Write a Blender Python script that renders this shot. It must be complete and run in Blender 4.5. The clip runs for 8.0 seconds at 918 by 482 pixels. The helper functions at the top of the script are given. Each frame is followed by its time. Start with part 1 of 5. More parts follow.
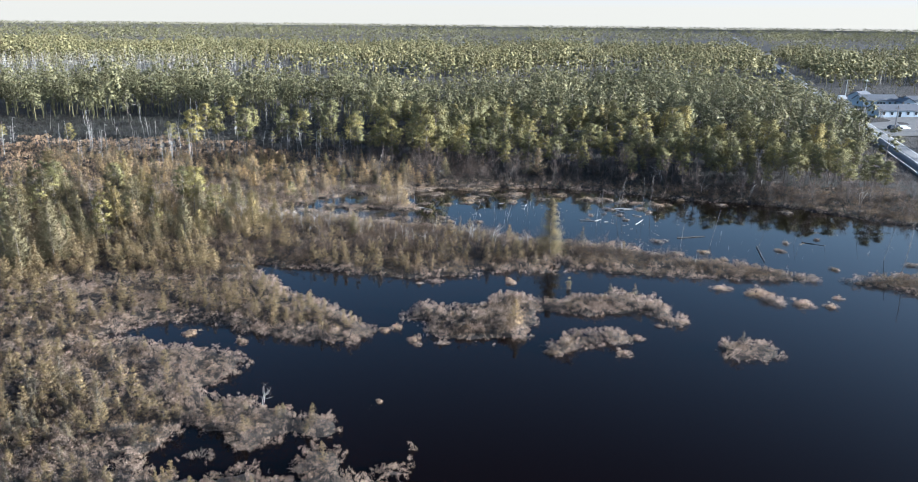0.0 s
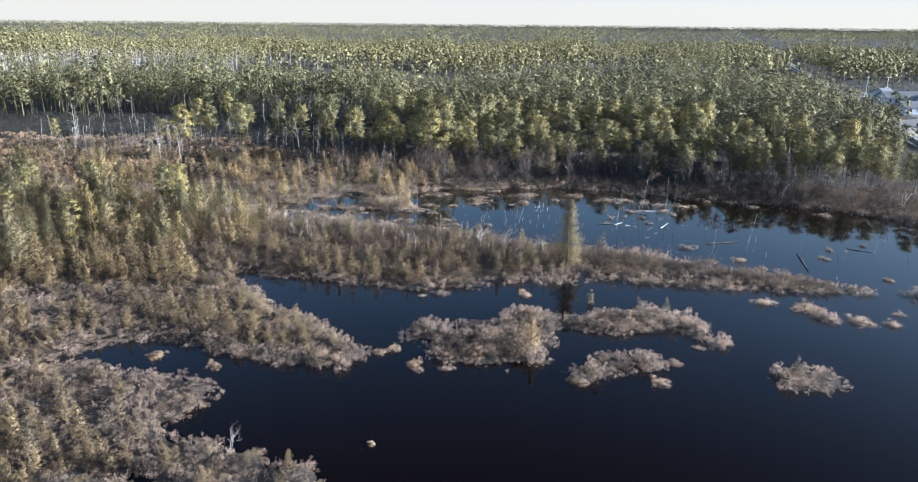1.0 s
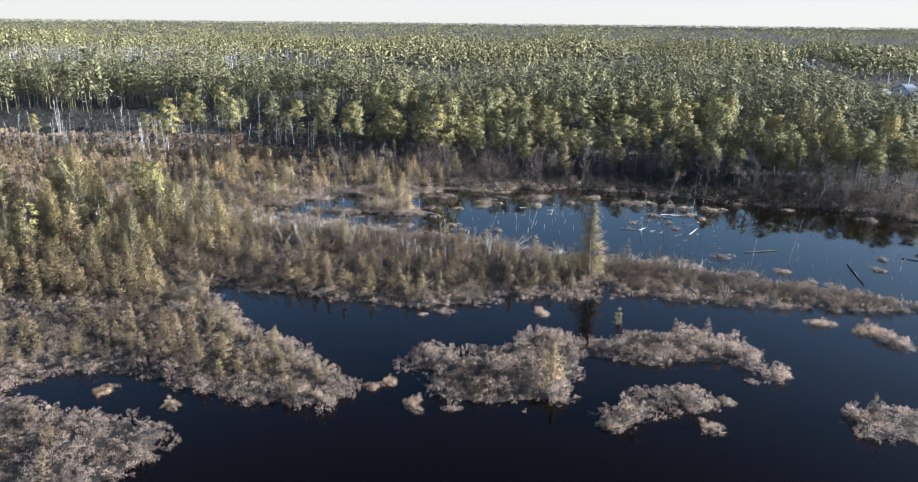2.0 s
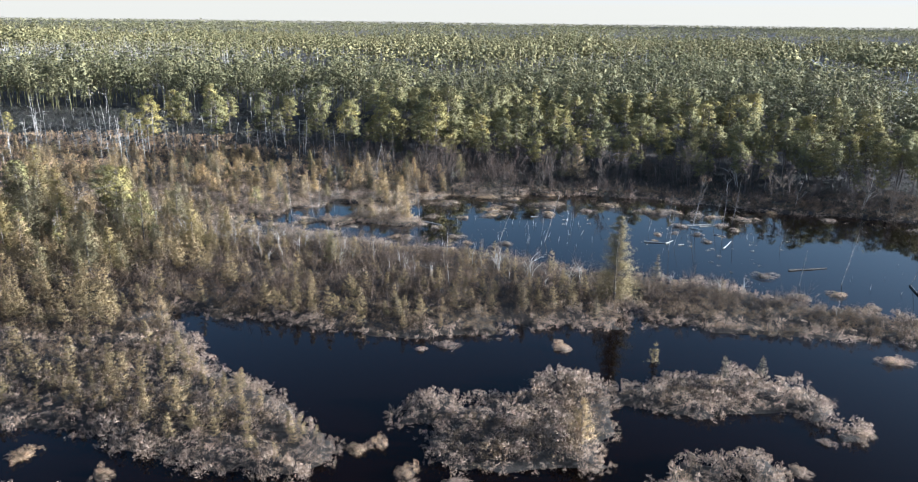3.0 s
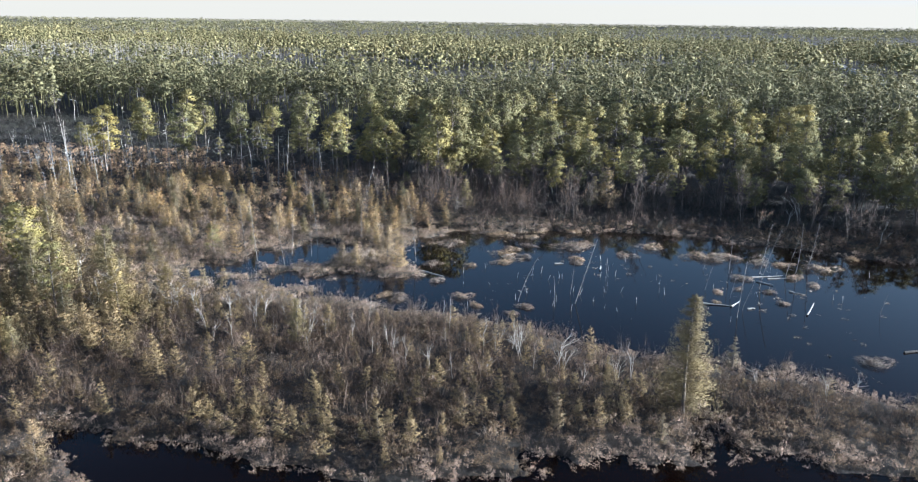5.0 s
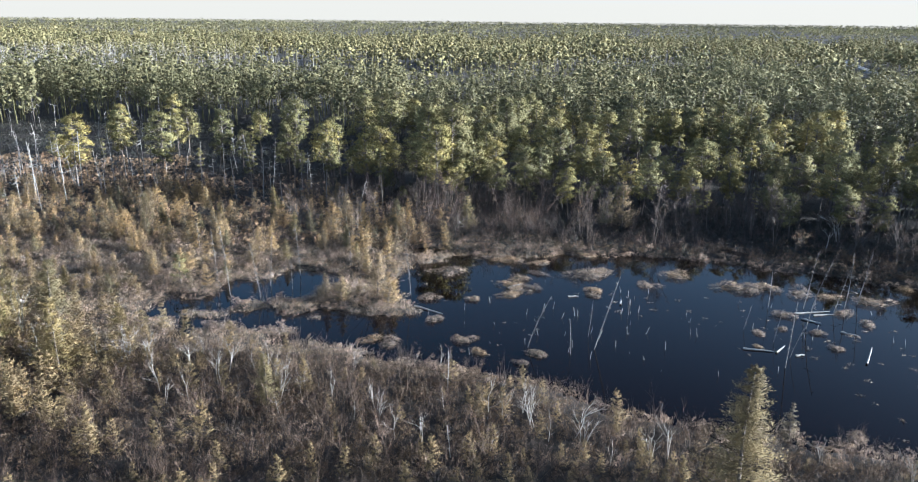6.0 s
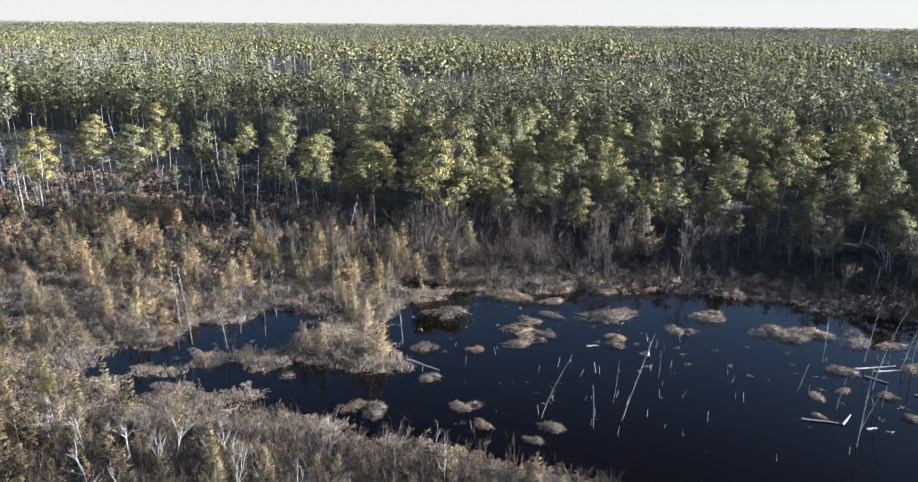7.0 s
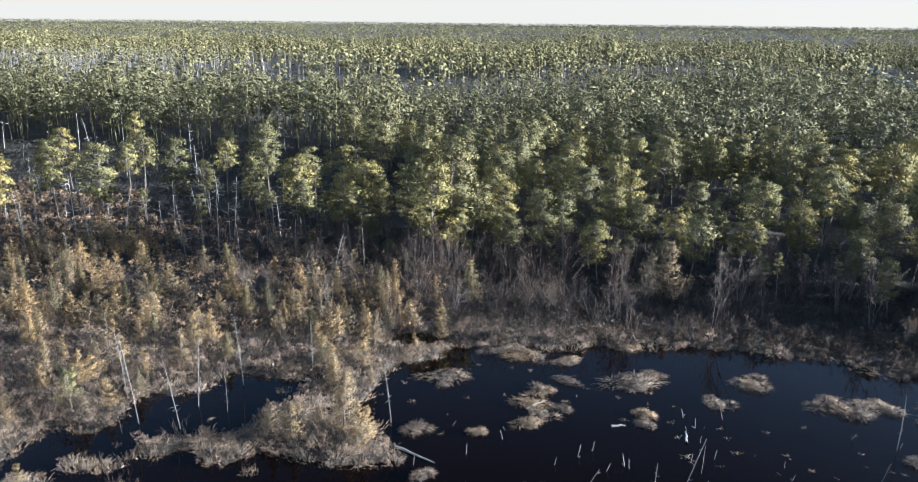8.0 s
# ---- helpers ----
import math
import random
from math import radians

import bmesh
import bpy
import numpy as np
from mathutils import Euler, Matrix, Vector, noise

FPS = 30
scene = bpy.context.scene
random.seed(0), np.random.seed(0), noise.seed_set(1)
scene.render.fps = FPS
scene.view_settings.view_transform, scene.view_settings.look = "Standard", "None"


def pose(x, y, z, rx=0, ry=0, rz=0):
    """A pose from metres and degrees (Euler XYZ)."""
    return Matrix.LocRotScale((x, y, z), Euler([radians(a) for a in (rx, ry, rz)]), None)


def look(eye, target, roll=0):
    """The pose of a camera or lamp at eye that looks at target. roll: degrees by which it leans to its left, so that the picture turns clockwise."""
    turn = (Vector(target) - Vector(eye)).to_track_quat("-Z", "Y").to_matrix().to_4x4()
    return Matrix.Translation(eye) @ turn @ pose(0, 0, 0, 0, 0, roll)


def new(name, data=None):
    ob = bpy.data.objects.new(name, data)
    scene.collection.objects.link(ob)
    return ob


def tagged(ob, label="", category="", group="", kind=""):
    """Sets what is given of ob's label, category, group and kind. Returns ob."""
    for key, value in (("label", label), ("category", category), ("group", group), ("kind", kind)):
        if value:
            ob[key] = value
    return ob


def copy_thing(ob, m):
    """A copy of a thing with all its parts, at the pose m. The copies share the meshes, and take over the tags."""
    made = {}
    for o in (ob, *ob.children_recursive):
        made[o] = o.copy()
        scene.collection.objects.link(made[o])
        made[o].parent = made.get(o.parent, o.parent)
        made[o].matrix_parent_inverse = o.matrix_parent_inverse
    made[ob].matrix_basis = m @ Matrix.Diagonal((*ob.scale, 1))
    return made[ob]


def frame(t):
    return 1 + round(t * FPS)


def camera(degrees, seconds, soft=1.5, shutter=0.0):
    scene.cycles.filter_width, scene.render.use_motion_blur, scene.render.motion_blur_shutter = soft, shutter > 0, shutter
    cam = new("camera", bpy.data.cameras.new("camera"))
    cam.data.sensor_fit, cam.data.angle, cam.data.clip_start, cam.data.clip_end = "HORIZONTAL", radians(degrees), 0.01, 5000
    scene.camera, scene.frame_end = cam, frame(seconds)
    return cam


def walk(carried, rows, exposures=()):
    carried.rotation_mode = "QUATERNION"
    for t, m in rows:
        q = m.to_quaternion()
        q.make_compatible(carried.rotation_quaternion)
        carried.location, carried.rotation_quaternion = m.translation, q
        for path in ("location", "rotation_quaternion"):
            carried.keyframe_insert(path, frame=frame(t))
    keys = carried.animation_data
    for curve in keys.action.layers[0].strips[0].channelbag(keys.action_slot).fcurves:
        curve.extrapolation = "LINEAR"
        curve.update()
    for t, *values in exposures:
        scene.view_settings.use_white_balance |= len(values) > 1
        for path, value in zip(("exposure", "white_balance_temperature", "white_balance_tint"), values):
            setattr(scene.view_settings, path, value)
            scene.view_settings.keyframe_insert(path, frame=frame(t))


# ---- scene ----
cam = camera(63.2, 8.0, soft=1.0)
PATH = [
    (0, (0.596, 0.617, 32.287), (0.555, 2.535, 31.722), 0.6),
    (0.5, (0.415, 5.989, 31.057), (0.365, 7.907, 30.493), 0.5),
    (1, (0.164, 11.433, 29.894), (0.108, 13.351, 29.329), 0.6),
    (1.5, (-0.122, 16.943, 28.797), (-0.185, 18.86, 28.231), 0.6),
    (3, (-1.121, 34.111, 26.142), (-1.194, 36.027, 25.575), 0.7),
    (3.5, (-1.488, 39.595, 25.959), (-1.563, 41.512, 25.395), 0.8),
    (4, (-1.64, 44.998, 25.849), (-1.72, 46.915, 25.284), 0.7),
    (4.5, (-1.965, 50.088, 26.003), (-2.047, 52.005, 25.436), 0.8),
    (6, (-2.46, 65.721, 26.1), (-2.553, 67.636, 25.53), 0.6),
    (6.5, (-2.617, 71.07, 26.099), (-2.714, 72.985, 25.531), 0.5),
    (7, (-2.821, 76.652, 26.15), (-2.921, 78.569, 25.587), 0.5),
    (7.5, (-3.048, 82.146, 26.462), (-3.15, 84.064, 25.903), 0.6),
    (8, (-3.406, 87.82, 27.306), (-3.506, 89.736, 26.739), 0.6),
]
EXPOSURE, KELVIN, TINT = 2.15, 5030, 8
walk(cam, [(t, look(eye, target, roll)) for t, eye, target, roll in PATH], [(t, EXPOSURE, KELVIN, TINT) for t in (0, 8)])

# ---------------------------------------------------------------- light
SUN_EL, SUN_AZ = 10.5, 92.0          # degrees; azimuth clockwise from +y
world = bpy.data.worlds.new("sky")
scene.world = world
world.use_nodes = True
wn = world.node_tree.nodes
sky = wn.new("ShaderNodeTexSky")
sky.sky_type, sky.sun_disc = "NISHITA", False
sky.sun_elevation, sky.sun_rotation = radians(SUN_EL), radians(SUN_AZ)
sky.air_density, sky.dust_density, sky.ozone_density = 1.0, 3.5, 1.6
wn["Background"].inputs["Strength"].default_value = 0.066
world.node_tree.links.new(sky.outputs[0], wn["Background"].inputs["Color"])
sun = new("sun", bpy.data.lights.new("sun", "SUN"))
sun.data.energy, sun.data.angle, sun.data.color = 5.0, radians(0.6), (1.0, 0.915, 0.8)
_a, _e = radians(SUN_AZ), radians(SUN_EL)
sun.matrix_world = look((0, 0, 0), (-math.sin(_a) * math.cos(_e), -math.cos(_a) * math.cos(_e), -math.sin(_e)))

# ---------------------------------------------------------------- materials
def mat(name):
    m = bpy.data.materials.new(name)
    m.use_nodes = True
    nt = m.node_tree
    return m, nt, nt.nodes["Principled BSDF"]


def ramp(nt, stops):
    r = nt.nodes.new("ShaderNodeValToRGB")
    while len(r.color_ramp.elements) < len(stops):
        r.color_ramp.elements.new(0.5)
    for el, (p, c) in zip(r.color_ramp.elements, stops):
        el.position, el.color = p, (*c, 1)
    return r


def noise_tex(nt, scale, detail=4, rough=0.6):
    geo = nt.nodes.new("ShaderNodeNewGeometry")
    n = nt.nodes.new("ShaderNodeTexNoise")
    n.inputs["Scale"].default_value, n.inputs["Detail"].default_value, n.inputs["Roughness"].default_value = scale, detail, rough
    nt.links.new(geo.outputs["Position"], n.inputs["Vector"])
    return n


def mixed(nt, a, b, fac, mode="MIX"):
    m = nt.nodes.new("ShaderNodeMix")
    m.data_type, m.blend_type = "RGBA", mode
    for sock, val in ((m.inputs[0], fac), (m.inputs[6], a), (m.inputs[7], b)):
        if hasattr(val, "links"):
            nt.links.new(val, sock)
        elif isinstance(val, tuple):
            sock.default_value = (*val, 1)
        else:
            sock.default_value = val
    return m.outputs[2]


def foliage(name, stops, patch, see_through=0.25, patch_scale=0.12, rough=0.75, even=0.3):
    """Leaves and twigs: each sprig its own tone, drifting over the place and from plant to plant."""
    m, nt, p = mat(name)
    geo = nt.nodes.new("ShaderNodeNewGeometry")
    r = ramp(nt, stops)
    nt.links.new(geo.outputs["Random Per Island"], r.inputs[0])
    n = noise_tex(nt, patch_scale, 3)
    pr = ramp(nt, ((0.35, (0, 0, 0)), (0.68, (1, 1, 1))))
    nt.links.new(n.outputs["Fac"], pr.inputs[0])
    calm = mixed(nt, r.outputs[0], stops[1][1], even)
    tint = mixed(nt, calm, patch, pr.outputs[0])
    mid = mixed(nt, calm, tint, 0.55)
    nb = noise_tex(nt, 0.55, 2)
    br = ramp(nt, ((0.34, (0.72, 0.72, 0.74)), (0.66, (1.3, 1.28, 1.24))))
    nt.links.new(nb.outputs["Fac"], br.inputs[0])
    half = mixed(nt, mid, br.outputs[0], 1.0, "MULTIPLY")
    oi = nt.nodes.new("ShaderNodeObjectInfo")
    orr = ramp(nt, ((0.0, (0.72, 0.74, 0.8)), (0.5, (1, 1, 1)), (1.0, (1.28, 1.18, 0.95))))
    nt.links.new(oi.outputs["Random"], orr.inputs[0])
    col = mixed(nt, half, orr.outputs[0], 1.0, "MULTIPLY")
    nt.links.new(col, p.inputs["Base Color"])
    p.inputs["Roughness"].default_value = rough
    p.inputs["Specular IOR Level"].default_value = 0.25
    if see_through:
        tr = nt.nodes.new("ShaderNodeBsdfTranslucent")
        nt.links.new(col, tr.inputs["Color"])
        mx = nt.nodes.new("ShaderNodeMixShader")
        mx.inputs[0].default_value = see_through
        nt.links.new(p.outputs[0], mx.inputs[1])
        nt.links.new(tr.outputs[0], mx.inputs[2])
        nt.links.new(mx.outputs[0], nt.nodes["Material Output"].inputs["Surface"])
    return m


def bark(name, a, b, scale=3.0):
    m, nt, p = mat(name)
    n = noise_tex(nt, scale, 6, 0.7)
    r = ramp(nt, ((0.35, a), (0.65, b)))
    nt.links.new(n.outputs["Fac"], r.inputs[0])
    nt.links.new(r.outputs[0], p.inputs["Base Color"])
    p.inputs["Roughness"].default_value = 0.9
    bm_ = nt.nodes.new("ShaderNodeBump")
    bm_.inputs["Distance"].default_value = 0.03
    n2 = noise_tex(nt, scale * 5, 3)
    nt.links.new(n2.outputs["Fac"], bm_.inputs["Height"])
    nt.links.new(bm_.outputs[0], p.inputs["Normal"])
    return m


PINE = foliage("pine_needles", ((0.0, (0.0783, 0.0809, 0.0348)), (0.5, (0.165, 0.157, 0.067)), (1.0, (0.3, 0.27, 0.12))), (0.27, 0.222, 0.086), 0.12, even=0.6)
PINE_FAR = foliage("woodland_needles", ((0.0, (0.095, 0.095, 0.0446)), (0.5, (0.176, 0.165, 0.076)), (1.0, (0.265, 0.244, 0.116))), (0.235, 0.2, 0.092), 0.15, patch_scale=0.02, even=0.8)
CEDAR = foliage("cedar_sprays", ((0.0, (0.11, 0.087, 0.055)), (0.5, (0.225, 0.178, 0.113)), (1.0, (0.34, 0.276, 0.178))), (0.24, 0.203, 0.115), 0.25, 0.18, even=0.88)
RUSTY = foliage("winter_brown_sprays", ((0.0, (0.16, 0.113, 0.066)), (0.5, (0.34, 0.25, 0.14)), (1.0, (0.45, 0.345, 0.205))), (0.35, 0.28, 0.16), 0.25, 0.15, even=0.82)
OLIVE = foliage("olive_cedar_sprays", ((0.0, (0.095, 0.082, 0.043)), (0.5, (0.205, 0.172, 0.09)), (1.0, (0.31, 0.265, 0.14))), (0.23, 0.19, 0.092), 0.25, 0.18, even=0.7)
SHRUB = foliage("leatherleaf", ((0.0, (0.18, 0.125, 0.086)), (0.5, (0.41, 0.3, 0.212)), (1.0, (0.62, 0.49, 0.37))), (0.49, 0.365, 0.275), 0.3, 0.2)
GOLDEN = foliage("golden_cedar_sprays", ((0.0, (0.07, 0.056, 0.032)), (0.5, (0.155, 0.125, 0.066)), (1.0, (0.24, 0.2, 0.108))), (0.15, 0.125, 0.066), 0.2, 0.18, even=0.75)
SHRUB_DARK = foliage("bog_shrub_leaves", ((0.0, (0.06, 0.045, 0.033)), (0.5, (0.135, 0.102, 0.074)), (1.0, (0.25, 0.196, 0.146))), (0.18, 0.137, 0.105), 0.15, 0.15)
SEDGE = foliage("dead_sedge", ((0.0, (0.2, 0.155, 0.115)), (0.5, (0.36, 0.29, 0.225)), (1.0, (0.5, 0.42, 0.34))), (0.42, 0.35, 0.285), 0.15, 0.3)
THATCH = foliage("hummock_thatch", ((0.0, (0.13, 0.095, 0.065)), (0.5, (0.25, 0.19, 0.135)), (1.0, (0.4, 0.32, 0.24))), (0.3, 0.235, 0.18), 0.15, 0.3)
HEATH = foliage("heath_leaves", ((0.0, (0.03, 0.033, 0.023)), (0.5, (0.06, 0.062, 0.045)), (1.0, (0.11, 0.105, 0.078))), (0.085, 0.07, 0.058), 0.15, 0.1)
TWIG = foliage("bare_twigs", ((0.0, (0.0467, 0.0357, 0.0289)), (0.5, (0.102, 0.0782, 0.0629)), (1.0, (0.22, 0.175, 0.145))), (0.15, 0.105, 0.082), 0.0, 0.2)
BARK = bark("pine_bark", (0.07, 0.055, 0.045), (0.19, 0.16, 0.135))
PALE = bark("pale_bark", (0.3, 0.27, 0.23), (0.58, 0.54, 0.47))
DEAD = bark("bleached_wood", (0.19, 0.175, 0.155), (0.42, 0.395, 0.355), 2.0)
GREYWOOD = bark("grey_dead_wood", (0.1, 0.09, 0.08), (0.26, 0.235, 0.21), 2.0)
WETWOOD = bark("wet_dark_wood", (0.03, 0.026, 0.022), (0.1, 0.088, 0.075), 2.0)

# water: black, tea-stained, almost still
WATER, nt, p = mat("bog_water")
p.inputs["Base Color"].default_value = (0.003, 0.0012, 0.001, 1)
p.inputs["Roughness"].default_value = 0.03
p.inputs["Specular IOR Level"].default_value = 0.0
b1 = nt.nodes.new("ShaderNodeBump")
b1.inputs["Strength"].default_value, b1.inputs["Distance"].default_value = 0.05, 0.02
nw = noise_tex(nt, 0.9, 3)
nt.links.new(nw.outputs["Fac"], b1.inputs["Height"])
nt.links.new(b1.outputs[0], p.inputs["Normal"])
lw, pw, gain = nt.nodes.new("ShaderNodeLayerWeight"), nt.nodes.new("ShaderNodeMath"), nt.nodes.new("ShaderNodeMath")
pw.operation, gain.operation = "POWER", "MULTIPLY_ADD"
pw.inputs[1].default_value, gain.inputs[1].default_value, gain.inputs[2].default_value = 5.6, 1.4, 0.002
lw.inputs["Blend"].default_value = 0.5
gl, wet = nt.nodes.new("ShaderNodeBsdfGlossy"), nt.nodes.new("ShaderNodeMixShader")
gl.inputs["Roughness"].default_value = 0.03
gain.use_clamp = True
for a, b in ((b1.outputs[0], gl.inputs["Normal"]), (lw.outputs["Facing"], pw.inputs[0]), (pw.outputs[0], gain.inputs[0]), (gain.outputs[0], wet.inputs[0]), (p.outputs[0], wet.inputs[1]), (gl.outputs[0], wet.inputs[2]), (wet.outputs[0], nt.nodes["Material Output"].inputs["Surface"])):
    nt.links.new(a, b)

# ground: peat and leaf litter, with pale matted grass
GROUND, nt, p = mat("peat_and_litter")
n1, n2 = noise_tex(nt, 0.12, 6, 0.7), noise_tex(nt, 3.2, 9, 0.8)
r1 = ramp(nt, ((0.3, (0.022, 0.018, 0.013)), (0.55, (0.04, 0.032, 0.023)), (0.72, (0.065, 0.052, 0.038))))
r2 = ramp(nt, ((0.36, (0.3, 0.3, 0.3)), (0.64, (1.5, 1.45, 1.4))))
nt.links.new(n1.outputs["Fac"], r1.inputs[0])
nt.links.new(n2.outputs["Fac"], r2.inputs[0])
nt.links.new(mixed(nt, r1.outputs[0], r2.outputs[0], 1.0, "MULTIPLY"), p.inputs["Base Color"])
p.inputs["Roughness"].default_value = 0.95
b2 = nt.nodes.new("ShaderNodeBump")
b2.inputs["Distance"].default_value = 0.4
nt.links.new(n2.outputs["Fac"], b2.inputs["Height"])
nt.links.new(b2.outputs[0], p.inputs["Normal"])

# emissive backdrop painted as bright haze low over the horizon, bluer and fading upwards
HAZE_GLOW, nt, p = mat("painted_haze_glow")
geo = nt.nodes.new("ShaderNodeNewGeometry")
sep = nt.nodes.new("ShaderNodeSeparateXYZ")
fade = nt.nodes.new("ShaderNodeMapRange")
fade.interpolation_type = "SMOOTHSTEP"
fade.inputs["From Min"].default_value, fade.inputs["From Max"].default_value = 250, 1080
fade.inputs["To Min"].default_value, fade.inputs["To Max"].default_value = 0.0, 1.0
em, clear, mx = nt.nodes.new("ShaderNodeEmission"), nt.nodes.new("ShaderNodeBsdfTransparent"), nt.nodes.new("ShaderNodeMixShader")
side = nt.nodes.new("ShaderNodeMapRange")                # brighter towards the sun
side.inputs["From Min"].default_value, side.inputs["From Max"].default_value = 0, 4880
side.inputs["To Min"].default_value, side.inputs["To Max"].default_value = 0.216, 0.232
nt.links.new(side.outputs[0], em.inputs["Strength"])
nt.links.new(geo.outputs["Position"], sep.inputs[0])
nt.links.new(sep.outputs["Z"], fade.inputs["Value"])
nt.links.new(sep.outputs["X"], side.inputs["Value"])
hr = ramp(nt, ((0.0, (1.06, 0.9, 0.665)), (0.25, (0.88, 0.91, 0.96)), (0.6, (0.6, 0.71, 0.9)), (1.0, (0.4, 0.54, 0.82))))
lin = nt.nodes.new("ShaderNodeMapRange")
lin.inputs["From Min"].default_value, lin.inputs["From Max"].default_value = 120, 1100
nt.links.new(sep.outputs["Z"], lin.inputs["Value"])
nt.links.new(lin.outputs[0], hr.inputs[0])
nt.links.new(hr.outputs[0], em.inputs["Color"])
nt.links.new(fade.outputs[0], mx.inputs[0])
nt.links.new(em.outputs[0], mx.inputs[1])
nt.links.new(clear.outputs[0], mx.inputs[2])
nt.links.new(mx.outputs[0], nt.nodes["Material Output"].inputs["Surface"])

# ---------------------------------------------------------------- plan of land and water
MAINLAND = [(-72, 42, 34), (-38, 45, 13), (-36, 58, 13.6), (-28, 65, 5.6), (-24.4, 66.4, 2.9)]
WEST = [(-110, 40, 60), (-110, 90, 62), (-50, 77, 13), (-50, 90, 15), (-46, 100, 16), (-44, 112, 16), (-90, 120, 50), (-70, 145, 40)]
PENINSULA = [(-42, 86, 12), (-33, 85.5, 9.6), (-25.5, 81.5, 6.2), (-18, 77.5, 5.2), (-12.2, 74.7, 2.7)]
DIKE = [(-40, 112, 14.5), (-25, 110.6, 13.8), (-17, 108, 13.4), (-9, 105.9, 13.1), (-3, 105.2, 11.8), (3, 105, 8.4), (8, 103.4, 8), (10.2, 100, 4.6)]
DIKE_EAST = [(15.4, 103.8, 6.3), (20, 102.3, 6.2), (25, 100.4, 5.1), (30, 98.6, 4.5), (36, 97, 3.1), (42, 95.6, 1.6), (45.5, 94.4, 0.7)]
DIKE_END = [(50.5, 94, 1.2), (55, 93.4, 2.8), (60, 92.6, 3.2), (75, 92.2, 3.4), (110, 90, 8)]
ISLAND_WEST = [(-4.6, 79.4, 2.2), (-1.5, 78.4, 4.3), (2, 78, 5.1), (4.2, 79.6, 3.5), (5.4, 83.9, 2.3)]
ISLAND_EAST = [(11.8, 82.6, 2.5), (15.5, 83.8, 3.5), (19, 84.6, 3.0), (21.4, 82, 1.6), (23, 79.2, 0.5)]
ISLAND_EAST_ARM = [(9, 71.2, 1.0), (11.8, 73.7, 1.2), (14.2, 74.7, 1.6), (16, 75, 1.2)]
ISLET_EAST = [(26.7, 71.8, 2.0), (29.2, 72.1, 2.5)]
MARSH_ISLAND = [(-24.5, 130.2, 1.3), (-20.5, 131.3, 2.9), (-15.5, 132.4, 4.0), (-11.8, 131.3, 3.1)]
MARSH_NECK = [(-19.6, 138.4, 1.8), (-15.4, 137.6, 2.3), (-15.2, 141, 2.4)]
MARSH_NORTH = [(-60, 152, 22), (-40, 149, 12), (-28, 146.5, 8.4), (-21, 146, 6.6), (-15, 144.8, 4.1), (-9.6, 147.4, 2.0)]
MARSH_WEST = [(-46, 128, 9), (-39, 132, 6.5), (-34, 133, 3.8)]
MARSH_TUFT = [(-29.2, 127.7, 1.1), (-27.6, 128.2, 0.9)]
FRONT_ISLETS = [(-15.6, 56, 1.2), (-13, 55.3, 0.8), (-10.8, 54.2, 0.8)]
FRONT_BAR = [(-27, 46.4, 2.4), (-21, 46.4, 1.5), (-14, 46.4, 1.9), (-8, 46.4, 1.5)]
FRONT_KNOLL = [(-12.6, 48.5, 0.9), (-10.4, 50.3, 1.5)]
FRONT_KNOLL_WEST = [(-21.4, 49.8, 0.8), (-19.8, 50, 0.8)]
FRONT_ISLETS_LAST = [(-6.6, 48.8, 1.2), (-4.3, 50, 1.3)]
FRONT_LOBE = [(-23.4, 57.6, 2.4), (-19.4, 56, 1.8), (-17, 53.6, 1.7)]
CHAINS = (MAINLAND, WEST, PENINSULA, DIKE, DIKE_EAST, DIKE_END, ISLAND_WEST, ISLAND_EAST, ISLAND_EAST_ARM, ISLET_EAST, MARSH_ISLAND, MARSH_NECK, MARSH_NORTH, MARSH_WEST, MARSH_TUFT, FRONT_ISLETS, FRONT_BAR, FRONT_KNOLL, FRONT_KNOLL_WEST, FRONT_ISLETS_LAST, FRONT_LOBE)
POOLS = [(12.7, 96, 0.9, 4.5), (-25, 134.6, 3.2, 1.9), (-29.8, 131.2, 2.0, 1.6), (2, 95.2, 1.6, 1.3), (17.5, 96.6, 4, 0.6), (-24.4, 50.2, 2.2, 1.3)]
SHORE_X = (-40, -10, -1, 14, 22, 38, 48, 58, 68, 76, 90, 130)
SHORE_Y = (147, 148, 148, 148.6, 147.3, 141, 138, 135, 127, 122, 100, 60)


def value_noise(x, y, scale, seed=0):
    """Smooth noise in 0..1 over the plan, for whole arrays."""
    x, y = np.asarray(x, float) / scale, np.asarray(y, float) / scale
    xi, yi = np.floor(x), np.floor(y)
    fx, fy = x - xi, y - yi
    fx, fy = fx * fx * (3 - 2 * fx), fy * fy * (3 - 2 * fy)

    def h(a, b):
        v = np.sin(a * 127.1 + b * 311.7 + seed * 74.7) * 43758.5453
        return v - np.floor(v)
    return (h(xi, yi) * (1 - fx) + h(xi + 1, yi) * fx) * (1 - fy) + (h(xi, yi + 1) * (1 - fx) + h(xi + 1, yi + 1) * fx) * fy


